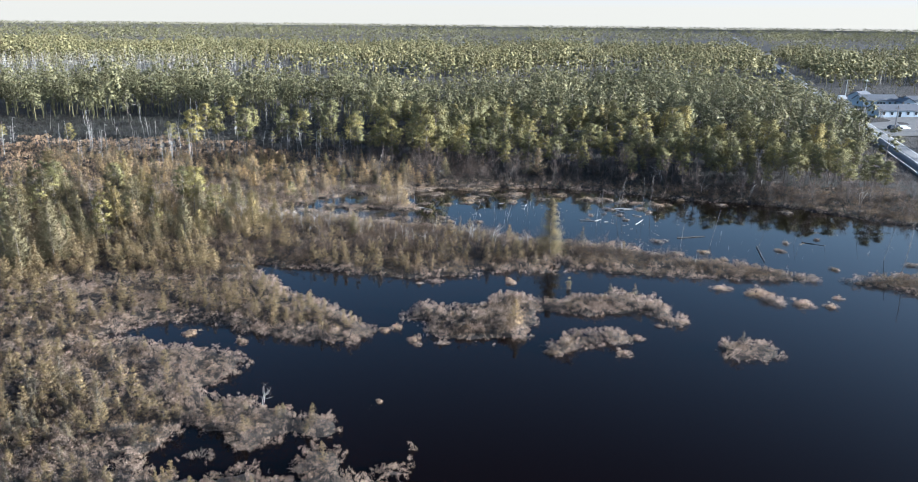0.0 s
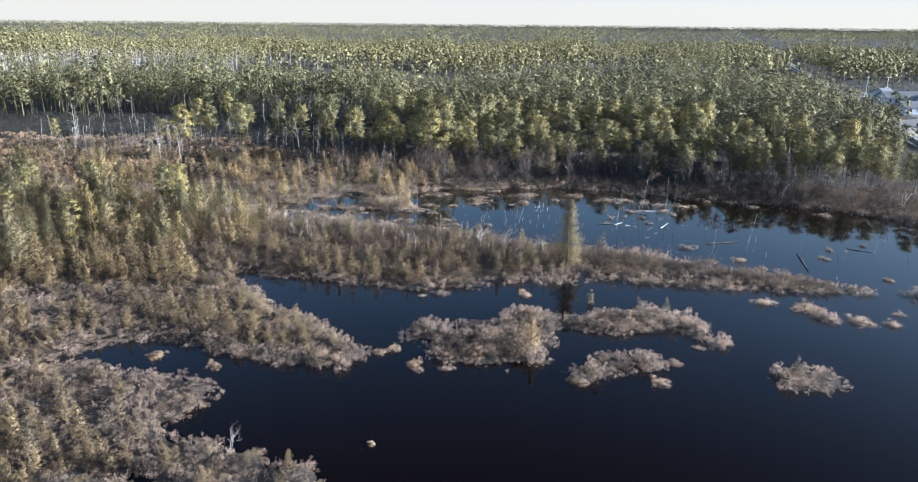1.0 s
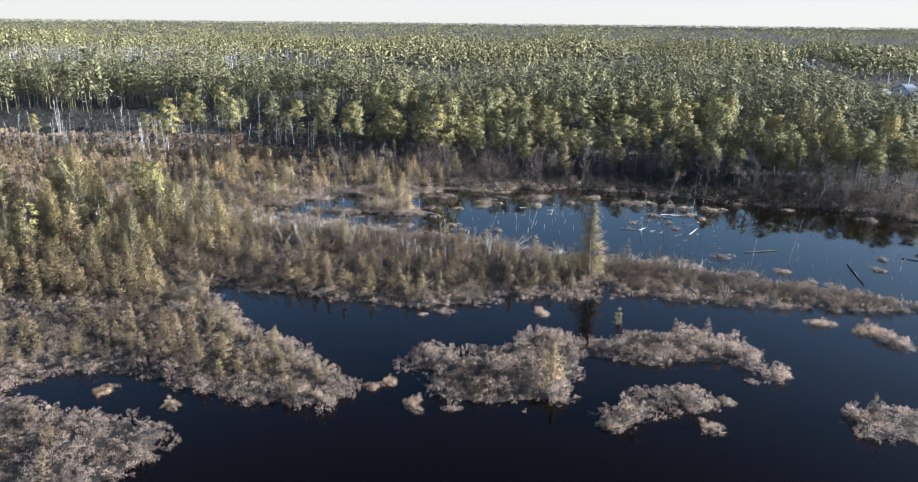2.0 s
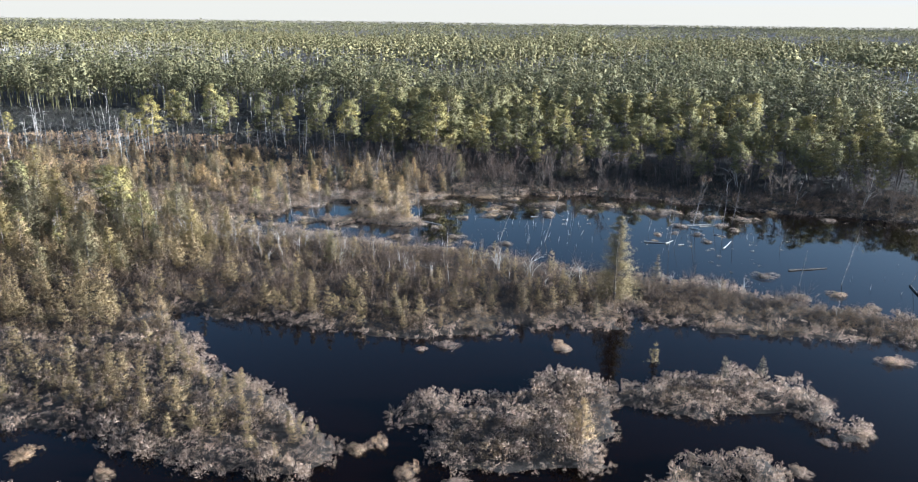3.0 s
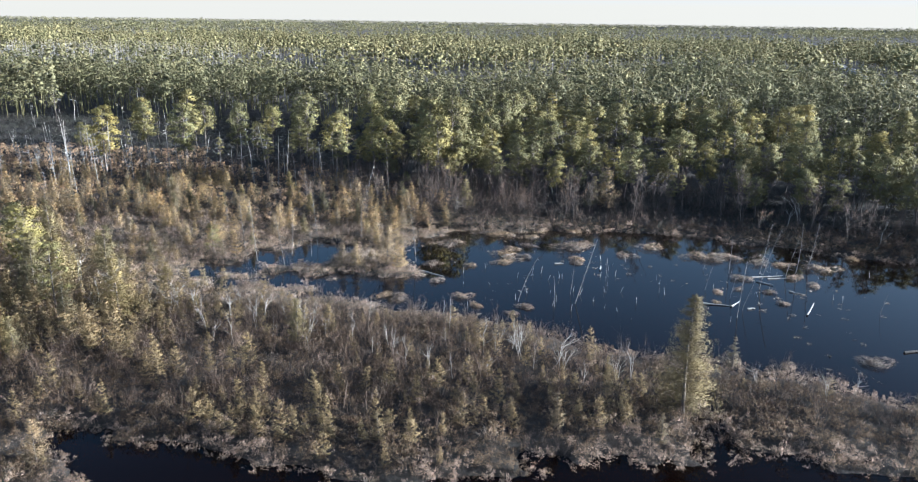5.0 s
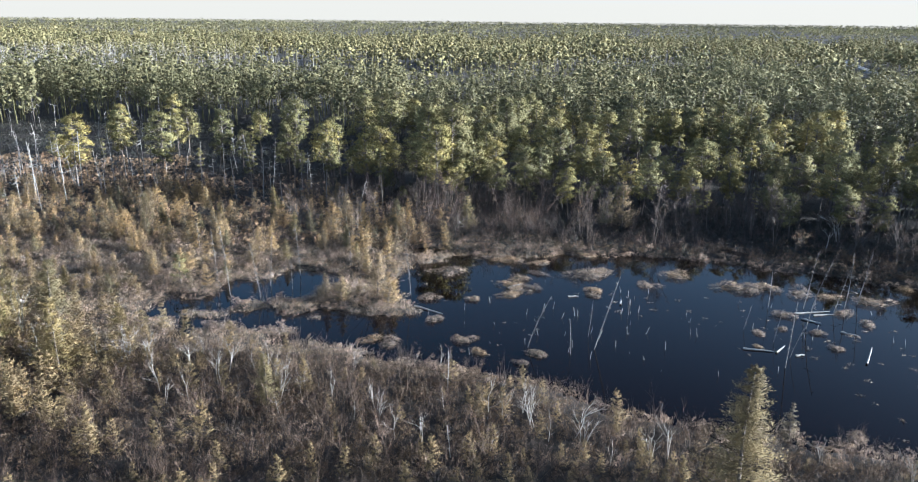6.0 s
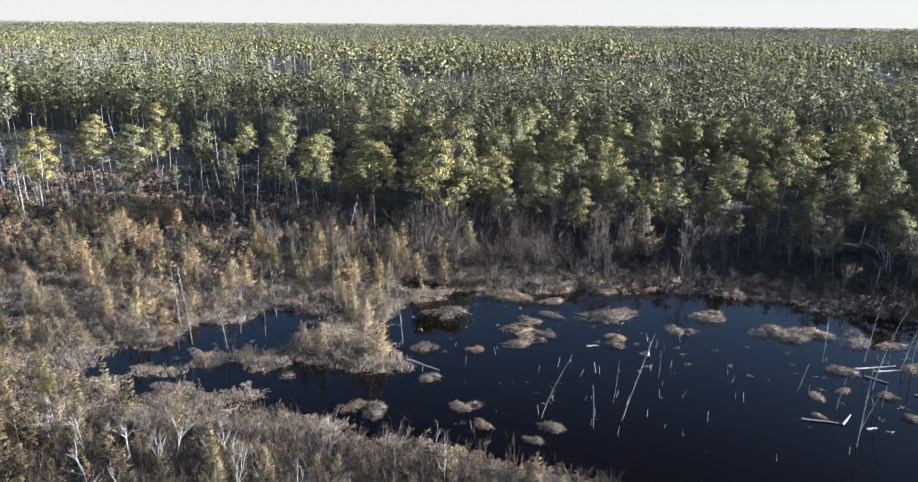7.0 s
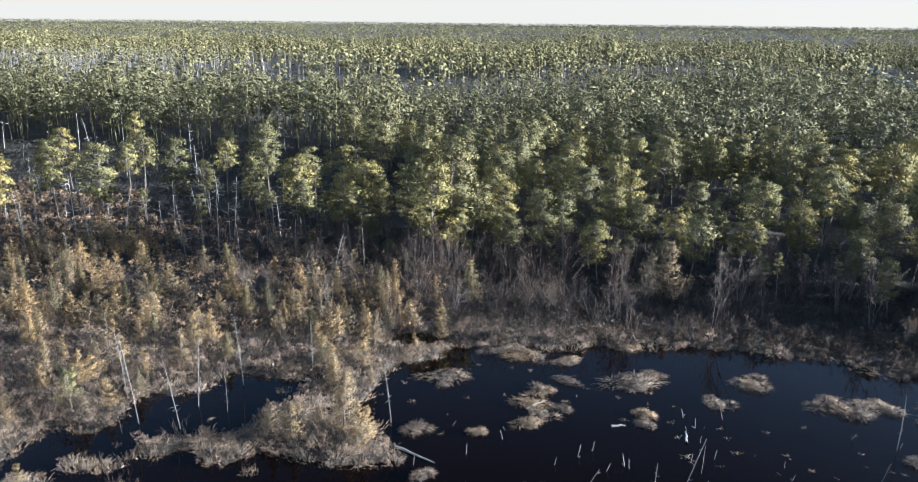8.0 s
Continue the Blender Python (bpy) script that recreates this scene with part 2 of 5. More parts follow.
def chain_depth(x, y, chain):
    best = np.full(np.shape(x), -1e9)
    for (ax, ay, ar), (bx, by, br) in zip(chain, chain[1:]):
        dx, dy = bx - ax, by - ay
        t = np.clip(((x - ax) * dx + (y - ay) * dy) / (dx * dx + dy * dy), 0, 1)
        best = np.maximum(best, ar + (br - ar) * t - np.hypot(x - ax - t * dx, y - ay - t * dy))
    return best


def land(x, y):
    """How far inside the land a place lies (metres; negative in the water)."""
    x, y = np.asarray(x, float), np.asarray(y, float)
    f = np.full(np.shape(x), -1e9)
    for c in CHAINS:
        f = np.maximum(f, chain_depth(x, y, c))
    f = np.maximum(f, (y - np.interp(x, SHORE_X, SHORE_Y)) * 0.9)
    f = np.maximum(f, np.maximum(np.abs(x + 20) - 190, -70 - y))
    for px, py, rx, ry in POOLS:
        f = np.minimum(f, (np.hypot((x - px) / rx, (y - py) / ry) - 1) * min(rx, ry))
    ragged = np.where((y > 122) & (y < 150) & (x < -8) & (x > -62), (value_noise(x, y, 2.6, 7) - 0.55) * 5.5, 0)
    isles = ((y > 68) & (y < 91) & (x > -9) & (x < 27)) | ((y < 62) & (x > -26))
    ragged = np.where(isles, (value_noise(x, y, 2.3, 13) - 0.45) * 3.2, ragged)
    f = f + np.where(f > -1, ragged, 0)
    f = f + (value_noise(x, y, 3.2, 1) - 0.5) * 1.5 + (value_noise(x, y, 1.3, 2) - 0.5) * 1.0
    return f


def ground_z(x, y):
    f = land(x, y)
    z = np.clip((f - 0.55) * 0.3, -0.9, 0.14) + np.clip(f, 0, 1) * ((value_noise(x, y, 2.2, 3) - 0.3) * 0.45)
    return z + np.clip((np.hypot(x, y - 100) - 400) / 400, 0, 1) * (value_noise(x, y, 300, 4) - 0.3) * 2


# ---------------------------------------------------------------- mesh helpers
def build(name, V, F, mats):
    """A mesh from arrays of points and faces; three further columns of V hold soft normals."""
    me = bpy.data.meshes.new(name)
    V, F = np.asarray(V, np.float32), np.asarray(F, np.int32)
    n, k = F.shape
    me.vertices.add(len(V)), me.loops.add(n * k), me.polygons.add(n)
    me.vertices.foreach_set("co", V[:, :3].ravel())
    me.loops.foreach_set("vertex_index", F.ravel())
    me.polygons.foreach_set("loop_start", np.arange(0, n * k, k, dtype=np.int32))
    me.polygons.foreach_set("loop_total", np.full(n, k, np.int32))
    for m in mats:
        me.materials.append(m)
    me.update(calc_edges=True)
    if V.shape[1] == 6:
        me.polygons.foreach_set("use_smooth", np.ones(n, bool))
        N = V[:, 3:] / (np.linalg.norm(V[:, 3:], axis=1)[:, None] + 1e-9)
        me.attributes.new("custom_normal", "FLOAT_VECTOR", "POINT").data.foreach_set("vector", N.ravel())
    return me


def soft(V, F, N):
    """Points with outward normals, each face turned to the side of its normal."""
    g = np.cross(V[F[:, 1]] - V[F[:, 0]], V[F[:, 2]] - V[F[:, 0]])
    flip = (g * N[F[:, 0]]).sum(1) < 0
    F = np.where(flip[:, None], F[:, ::-1], F)
    return np.concatenate([V, N], 1), F


def join(shapes):
    V, F, at = [], [], 0
    for v, f in shapes:
        V.append(v), F.append(f + at)
        at += len(v)
    return np.concatenate(V), np.concatenate(F)


def tube(points, radii, sides=5):
    """A tapered stem along points, as triangles, closed at its tip."""
    P, n = np.asarray(points, float), len(points)
    d = np.gradient(P, axis=0)
    d /= np.linalg.norm(d, axis=1)[:, None] + 1e-9
    ref = np.where(np.abs(d[:, 2:3]) > 0.9, np.array([[1.0, 0, 0]]), np.array([[0, 0, 1.0]]))
    u = np.cross(d, ref)
    u /= np.linalg.norm(u, axis=1)[:, None] + 1e-9
    w = np.cross(d, u)
    a = np.arange(sides) * 2 * math.pi / sides
    V = (P[:, None] + (u[:, None] * np.cos(a)[None, :, None] + w[:, None] * np.sin(a)[None, :, None]) * np.asarray(radii, float)[:, None, None]).reshape(-1, 3)
    F = []
    for i in range(n - 1):
        for j in range(sides):
            p, q = i * sides + j, i * sides + (j + 1) % sides
            F += [(p, q, q + sides), (p, q + sides, p + sides)]
    for j in range(1, sides - 1):
        F.append(((n - 1) * sides, (n - 1) * sides + j, (n - 1) * sides + j + 1))
    N = (u[:, None] * np.cos(a)[None, :, None] + w[:, None] * np.sin(a)[None, :, None]).reshape(-1, 3)
    return np.concatenate([V, N], 1), np.array(F)


def sprigs(C, size, rng, along=None, slim=0.45, lift=0.0, out=None, loose=0.45):
    """A small pointed leaf or needle tuft at each place C."""
    n = len(C)
    u = rng.normal(size=(n, 3)) if along is None else along + rng.normal(size=(n, 3)) * loose
    u[:, 2] += lift
    u /= np.linalg.norm(u, axis=1)[:, None] + 1e-9
    w = np.cross(u, rng.normal(size=(n, 3)))
    w /= np.linalg.norm(w, axis=1)[:, None] + 1e-9
    s = np.asarray(size) * rng.uniform(0.6, 1.4, n)
    s = s[:, None]
    V = np.stack([C + u * s, C - u * s * 0.6 + w * s * slim, C - u * s * 0.6 - w * s * slim], 1).reshape(-1, 3)
    o = u if out is None else out / (np.linalg.norm(out, axis=1)[:, None] + 1e-9)
    o = o + rng.normal(size=(n, 3)) * 0.15
    return soft(V, np.arange(3 * n).reshape(-1, 3), np.repeat(o, 3, 0))


def blades(B, D, length, width, rng, droop=0.35):
    """Bent blades of grass or thin shoots from places B in directions D: two faces each."""
    n = len(B)
    D = D / (np.linalg.norm(D, axis=1)[:, None] + 1e-9)
    s = np.cross(D, rng.normal(size=(n, 3)))
    s /= np.linalg.norm(s, axis=1)[:, None] + 1e-9
    L = (length * rng.uniform(0.6, 1.25, n))[:, None]
    mid = B + D * L * 0.55
    D2 = D * 0.75 + np.stack([D[:, 0], D[:, 1], np.zeros(n)], 1) * droop
    D2[:, 2] -= droop
    tip = mid + D2 * L * 0.5
    V = np.stack([B + s * width * 0.5, B - s * width * 0.5, mid + s * width * 0.4, mid - s * width * 0.4, tip], 1).reshape(-1, 3)
    o = np.arange(n)[:, None] * 5
    F = np.concatenate([o + np.array([[0, 1, 2]]), o + np.array([[1, 3, 2]]), o + np.array([[2, 3, 4]])], 0)
    o2 = np.stack([D[:, 0], D[:, 1], np.full(n, 0.45)], 1) + rng.normal(size=(n, 3)) * 0.3
    return soft(V, F, np.repeat(o2, 5, 0))


def spikes(B, T, width, rng):
    """Single tapering twigs from B to T."""
    d = T - B
    w = np.cross(d, rng.normal(size=d.shape))
    w *= width * 0.5 / (np.linalg.norm(w, axis=1)[:, None] + 1e-9)
    V = np.stack([B + w, B - w, T], 1).reshape(-1, 3)
    o = np.stack([d[:, 0], d[:, 1], np.abs(d[:, 2]) * 0.3], 1) / (np.linalg.norm(d, axis=1)[:, None] + 1e-9) + rng.normal(size=d.shape) * 0.5
    return soft(V, np.arange(3 * len(B)).reshape(-1, 3), np.repeat(o, 3, 0))


def icosphere(level):
    g = (1 + 5 ** 0.5) / 2
    P = [Vector(p).normalized() for p in ((-1, g, 0), (1, g, 0), (-1, -g, 0), (1, -g, 0), (0, -1, g), (0, 1, g), (0, -1, -g), (0, 1, -g), (g, 0, -1), (g, 0, 1), (-g, 0, -1), (-g, 0, 1))]
    F = [(0, 11, 5), (0, 5, 1), (0, 1, 7), (0, 7, 10), (0, 10, 11), (1, 5, 9), (5, 11, 4), (11, 10, 2), (10, 7, 6), (7, 1, 8), (3, 9, 4), (3, 4, 2), (3, 2, 6), (3, 6, 8), (3, 8, 9), (4, 9, 5), (2, 4, 11), (6, 2, 10), (8, 6, 7), (9, 8, 1)]
    for i in range(level):
        seen, out = {}, []

        def mid(a, b):
            k = (min(a, b), max(a, b))
            if k not in seen:
                P.append(((P[a] + P[b]) / 2).normalized())
                seen[k] = len(P) - 1
            return seen[k]
        for a, b, c in F:
            ab, bc, ca = mid(a, b), mid(b, c), mid(c, a)
            out += [(a, ab, ca), (b, bc, ab), (c, ca, bc), (ab, bc, ca)]
        F = out
    return np.array([tuple(p) for p in P]), np.array(F)


OCTA = (np.array([(1, 0, 0), (-1, 0, 0), (0, 1, 0), (0, -1, 0), (0, 0, 1), (0, 0, -1)], float), np.array([(0, 2, 4), (2, 1, 4), (1, 3, 4), (3, 0, 4), (2, 0, 5), (1, 2, 5), (3, 1, 5), (0, 3, 5)]))
BALLS = [OCTA, icosphere(0)]


def lump(c, size, rng, fine=0, rough=0.3, tilt=0.2, face=(0, 0, 0)):
    """The close-packed heart of a mass of foliage: a craggy uneven lump."""
    P, F = BALLS[fine]
    a = rng.uniform(0, 6.28)
    P = np.stack([P[:, 0] * math.cos(a) - P[:, 1] * math.sin(a), P[:, 0] * math.sin(a) + P[:, 1] * math.cos(a), P[:, 2]], 1)
    N = P + rng.normal(size=P.shape) * tilt + [0, 0, 0.15] + np.asarray(face)
    return soft(np.asarray(c) + P * np.asarray(size) * rng.uniform(1 - rough, 1 + rough, (len(P), 1)), F, N)


def spread(templates, X, Y, Z, S, rng, tilt=0.05):
    """One joined mesh of many plants: each place takes one of the templates, turned and scaled."""
    X, Y, Z, S = map(np.asarray, (X, Y, Z, S))
    pick, Vs, Fs, at = rng.integers(0, len(templates), len(X)), [], [], 0
    for k, (v, f) in enumerate(templates):
        i = np.where(pick == k)[0]
        if not len(i):
            continue
        a = rng.uniform(0, 2 * math.pi, len(i))
        c, s = np.cos(a)[:, None], np.sin(a)[:, None]
        sc = S[i][:, None]
        st = rng.uniform(0.85, 1.2, len(i))[:, None]
        tx, ty = rng.normal(size=(2, len(i), 1)) * tilt
        x, y, z = v[:, 0][None], v[:, 1][None], v[:, 2][None] * st
        nx_, ny_, nz_ = v[:, 3][None], v[:, 4][None], v[:, 5][None]
        N = np.stack([nx_ * c - ny_ * s, nx_ * s + ny_ * c, nz_ + 0 * c], 2)
        P = np.stack([(x * c - y * s + z * tx) * sc + X[i][:, None], (x * s + y * c + z * ty) * sc + Y[i][:, None], z * sc + Z[i][:, None]], 2)
        Vs.append(np.concatenate([P, N], 2).reshape(-1, 6))
        Fs.append((f[None] + (np.arange(len(i)) * len(v))[:, None, None]).reshape(-1, 3) + at)
        at += len(i) * len(v)
    return np.concatenate(Vs), np.concatenate(Fs)


def part(name, me, parent, label=""):
    ob = new(name, me)
    ob.parent = parent
    return tagged(ob, label) if label else ob


def stuff(name, V, F, material, label, category):
    return tagged(new(name, build(name, V, F, [material])), label, category, kind="stuff")


# ---------------------------------------------------------------- plant shapes (metres)
def pine_shape(rng, h, crown_from=0.42, clumps=34, per=34, leaf=0.3, wide=0.2, sides=6, slim=0.27, core=0.5, fine=1, puff=1.1):
    """A pitch pine: bent trunk with limbs, and a ragged crown of dense needle clumps."""
    bend = rng.normal(size=2) * 0.02 * h
    zs = np.linspace(0, 1, 7 if sides > 3 else 3)
    stem = np.stack([bend[0] * np.sin(zs * 2.5), bend[1] * np.sin(zs * 2.1), zs * h * 0.95], 1)
    wood = [tube(stem, 0.0115 * h * (1 - 0.85 * zs) + 0.015, sides)]
    leaves = []
    lop = rng.uniform(0.7, 1.05, 5)                       # one side of the crown reaches further
    for i in range(clumps):
        t = ((i + rng.uniform(0, 1)) / clumps) ** 0.85
        z = h * (crown_from + (0.97 - crown_from) * t)
        env = math.sin(math.pi * min(1, 0.2 + 0.64 * t)) ** 0.7 * wide * h
        a = rng.uniform(0, 2 * math.pi)
        r = env * lop[int(a / 6.2832 * 5) % 5] * rng.uniform(0.05, 1.0) ** 0.4 * (1 - 0.3 * t ** 3)
        k = z / h
        c0 = np.array([bend[0] * math.sin(k * 2.5), bend[1] * math.sin(k * 2.1), z])
        c = c0 + np.array([math.cos(a) * r, math.sin(a) * r, rng.normal() * 0.015 * h])
        if r > 0.25 * env and sides > 3:
            root = c0 - np.array([0, 0, 0.35 * r])
            wood.append(tube([root, (root + c) / 2 + [0, 0, 0.06 * r], c], [0.003 * h + 0.02, 0.002 * h + 0.012, 0.008], 3))
        size = rng.uniform(0.75, 1.25) * 0.27 * puff * wide * h * (1.1 - 0.25 * t)
        q = rng.normal(size=(per, 3))
        q[:, 2] = q[:, 2] * 0.9 + 0.25
        q /= np.linalg.norm(q, axis=1)[:, None]
        q *= (rng.uniform(0.35, 1, per) ** 0.5)[:, None] * size * np.array([1.2, 1.2, 0.62])
        away = c - np.array([c0[0], c0[1], h * (crown_from + 1) / 2])
        away = away / (wide * h) * np.array([1, 1, 0.6])
        if core:
            leaves.append(lump(c, np.array([1.05, 1.05, 0.75]) * size * core, rng, fine, 0.35, 0.35, away))
        leaves.append(sprigs(c + q, leaf, rng, along=q / size + np.array([0, 0, 0.4]), slim=slim, out=q / size * 0.6 + away * 1.3 + np.array([0, 0, 0.1])))
    return join(wood), join(leaves)


def cedar_shape(rng, h, whorls=14, per=9, leaf=0.2, wide=0.2, bare=0.06, arms=5, rise=0.35):
    """A cedar or spruce: slender rising branches feathered with small sprays, ragged, thinning to a pointed leader."""
    wood = [tube([(0, 0, 0), (rng.normal() * 0.01 * h, rng.normal() * 0.01 * h, h * 0.5), (0, 0, h)], [0.014 * h + 0.01, 0.008 * h + 0.005, 0.004], 4)]
    leaves = []
    side = rng.uniform(0.75, 1.2, 5)                      # fuller on some sides than others
    for i in range(whorls):
        t = bare + (1 - bare) * (i + rng.uniform(-0.4, 0.4)) / whorls
        R = wide * h * (1 - t) ** 0.9 * rng.uniform(0.8, 1.15) + 0.035 * h
        for a in rng.uniform(0, 2 * math.pi, arms + rng.integers(-1, 2)):
            L = R * rng.uniform(0.55, 1.2) * side[int(a / 6.2832 * 5) % 5]
            d = np.array([math.cos(a), math.sin(a), rng.uniform(-0.15, 0.25)])
            foot = np.array([0, 0, t * h])
            s = rng.uniform(0.12, 1.05, per)[:, None] ** 0.8
            P = foot + d * L * s + np.array([0, 0, rise * L]) * s ** 2 + rng.normal(size=(per, 3)) * 0.1 * L
            turn = np.cross(d, [0, 0, 1.0]) * rng.choice([-1, 1], (per, 1))
            grow = d * 0.8 + turn * rng.uniform(0.1, 1.0, (per, 1)) + [0, 0, 0.25] + rng.normal(size=(per, 3)) * [0.2, 0.2, 0.4]
            size = leaf * (1.1 - 0.45 * t) * (1.35 - 0.6 * s) * rng.uniform(0.7, 1.5, (per, 1))
            grow *= size / np.linalg.norm(grow, axis=1)[:, None]
            web = np.cross(grow, rng.normal(size=(per, 3)))
            web *= size * 0.17 / (np.linalg.norm(web, axis=1)[:, None] + 1e-9)
            N = np.repeat(P * [1, 1, 0] / (R + 0.01) * 0.9 + [0, 0, 0.5] + rng.normal(size=(per, 3)) * 0.12, 3, 0)
            leaves.append(soft(np.stack([P + web, P - web, P + grow], 1).reshape(-1, 3), np.arange(3 * per).reshape(-1, 3), N))
            tip = foot + d * L + np.array([0, 0, rise * L])
            leaves.append(spikes(foot[None], tip[None], 0.02, rng))
    leaves.append(sprigs(np.array([[0, 0, h * 0.97], [0, 0, h * 0.93], [0, 0, h], [0, 0, h * 0.9]]), leaf * 0.7, rng, lift=1.5, slim=0.22))
    return join(wood), join(leaves)


def bare_shape(rng, h, stems=1, depth=3, spreading=0.5, thick=0.0085):
    """A leafless tree: forking limbs down to twigs."""
    out, fine = [], []

    def grow(p, d, L, r, k):
        q = p + d * L * 0.5 + rng.normal(size=3) * 0.04 * L
        e = q + (d + rng.normal(size=3) * 0.12) * L * 0.5
        if k == 0:
            m = 6
            b = p + (e - p) * rng.uniform(0.1, 0.9, (m, 1))
            fine.append(spikes(np.concatenate([p[None], b]), np.concatenate([e[None], b + (d * 0.5 + rng.normal(size=(m, 3)) * 0.5) * L * 0.6]), 0.015, rng))
            return
        out.append(tube([p, q, e], [r, r * 0.8, r * 0.6], 5 if k == depth else 3))
        for j in range(rng.integers(3, 5)):
            f = rng.uniform(0.35, 1.0)
            nd = d + rng.normal(size=3) * spreading
            nd[2] = abs(nd[2]) * 0.8 + 0.18
            nd /= np.linalg.norm(nd)
            grow(p + (e - p) * f, nd, L * rng.uniform(0.42, 0.68), max(r * 0.5, 0.01), k - 1)
    for s in range(stems):
        d = np.array([rng.normal() * 0.16, rng.normal() * 0.16, 1.0])
        grow(np.array([rng.normal() * 0.12, rng.normal() * 0.12, 0]) * (stems > 1), d / np.linalg.norm(d), h * rng.uniform(0.42, 0.55), thick * h * 0.8, depth)
    return join(out), join(fine)


def snag_shape(rng, h, arms=10, whisker=0.5, bend=0.03, girth=0.0066):
    """A dead standing trunk with broken stubs of branches."""
    zs = np.linspace(0, 1, 6)
    b = rng.normal(size=2) * bend * h
    P = np.stack([b[0] * zs ** 2, b[1] * zs ** 2, zs * h - 0.35], 1)
    out = [tube(P, girth * h * (1 - 0.75 * zs) + 0.012, 6)]
    for i in range(arms):
        t = rng.uniform(0.3, 0.98)
        a = rng.uniform(0, 2 * math.pi)
        L = whisker * rng.uniform(0.3, 1.3) * (1.15 - t * 0.6)
        p = np.array([b[0] * t * t, b[1] * t * t, t * h - 0.35])
        d = np.array([math.cos(a), math.sin(a), rng.uniform(-0.35, 0.5)])
        out.append(tube([p, p + d * L * 0.6, p + (d + [0, 0, rng.uniform(-0.3, 0.5)]) * L], [0.022, 0.015, 0.006], 3))
    return join(out)


def bush_shape(rng, n=190, r=0.5, h=0.85, leaf=0.066, lobes=7):
    """A lumpy knee-high bush: feathery rounded lobes of fine twigs and small narrow leaves."""
    c = np.stack([rng.normal(size=lobes) * r * 0.5, rng.normal(size=lobes) * r * 0.5, rng.uniform(0.2, 0.72, lobes) * h], 1)
    size = rng.uniform(0.15, 0.27, lobes) * h * (1.25 - 0.5 * c[:, 2] / h)
    k = rng.integers(0, lobes, n)
    q = rng.normal(size=(n, 3))
    q[:, 2] = q[:, 2] * 0.8 + 0.3
    q /= np.linalg.norm(q, axis=1)[:, None]
    P = c[k] + q * size[k][:, None] * rng.uniform(0.25, 1.1, n)[:, None] ** 0.6
    low = rng.uniform(0, 1, n) < 0.15
    P[low, 2] *= 0.4
    return sprigs(P, leaf, rng, along=q + [0, 0, 0.55], slim=0.22, out=q + [0, 0, 0.2], loose=0.4)


def brush_shape(rng, n=8, h=1.5, width=0.019, twigs=8):
    """A leafless thicket shrub: thin shoots fanning from one root, forking into twigs."""
    D = rng.normal(size=(n, 3)) * 0.33
    D[:, 2] = 1
    D *= h * rng.uniform(0.55, 1.1, n)[:, None]
    B = rng.normal(size=(n, 3)) * [0.14, 0.14, 0]
    out = [spikes(B, B + D, width, rng)]
    k = np.repeat(np.arange(n), twigs)
    t = rng.uniform(0.3, 0.95, len(k))[:, None]
    b = B[k] + D[k] * t
    e = b + (D[k] * 0.35 + rng.normal(size=(len(k), 3)) * 0.16 * h) * (1.2 - 0.7 * t)
    out.append(spikes(b, e, width * 0.5, rng))
    return join(out)


def sedge_shape(rng, n=40, h=0.75, width=0.035, mound=0.2):
    """A sedge tussock: blades fountaining outward and drooping."""
    a = rng.uniform(0, 2 * math.pi, n)
    k = rng.uniform(0.1, 1.1, n)
    D = np.stack([np.cos(a) * k, np.sin(a) * k, np.ones(n) * 0.9], 1)
    B = np.stack([np.cos(a) * k * mound, np.sin(a) * k * mound, np.zeros(n)], 1)
    return blades(B, D, h, width, rng, 0.6)


def scatter(x0, x1, y0, y1, step, rng):
    gx, gy = np.meshgrid(np.arange(x0, x1, step), np.arange(y0, y1, step))
    gx, gy = gx.ravel(), gy.ravel()
    return gx + rng.uniform(-0.5, 0.5, len(gx)) * step, gy + rng.uniform(-0.5, 0.5, len(gy)) * step


# ---------------------------------------------------------------- ground and water
def axis(lo, hi, step, far):
    a, d = [hi], step
    while a[-1] < far:
        d *= 1.16
        a.append(a[-1] + d)
    b, d = [lo], step
    while b[-1] > -far:
        d *= 1.16
        b.append(b[-1] - d)
    return np.array(b[:0:-1] + list(np.arange(lo, hi, step)) + a)


gx, gy = axis(-75, 80, 0.8, 4950), axis(40, 165, 0.8, 4950)
GX, GY = np.meshgrid(gx, gy)
nx, ny = len(gx), len(gy)
V = np.stack([GX.ravel(), GY.ravel(), ground_z(GX.ravel(), GY.ravel())], 1)
ii = (np.arange(ny - 1)[:, None] * nx + np.arange(nx - 1)[None]).ravel()
ground = tagged(new("ground", build("ground", V, np.stack([ii, ii + 1, ii + nx + 1, ii + nx], 1), [GROUND])), "dark peat and leaf litter under the bog shrubs", "ground", kind="structure")
ground.data.polygons.foreach_set("use_smooth", np.ones(len(ii), bool))
wx, wy = np.meshgrid(np.linspace(-215, 175, 30), np.linspace(-75, 165, 20))
V = np.stack([wx.ravel(), wy.ravel(), np.zeros(wx.size)], 1)
ii = (np.arange(19)[:, None] * 30 + np.arange(29)[None]).ravel()
a = np.linspace(0, 2 * math.pi, 97)
rr = (np.arange(3)[:, None] * 97 + np.arange(96)[None]).ravel()
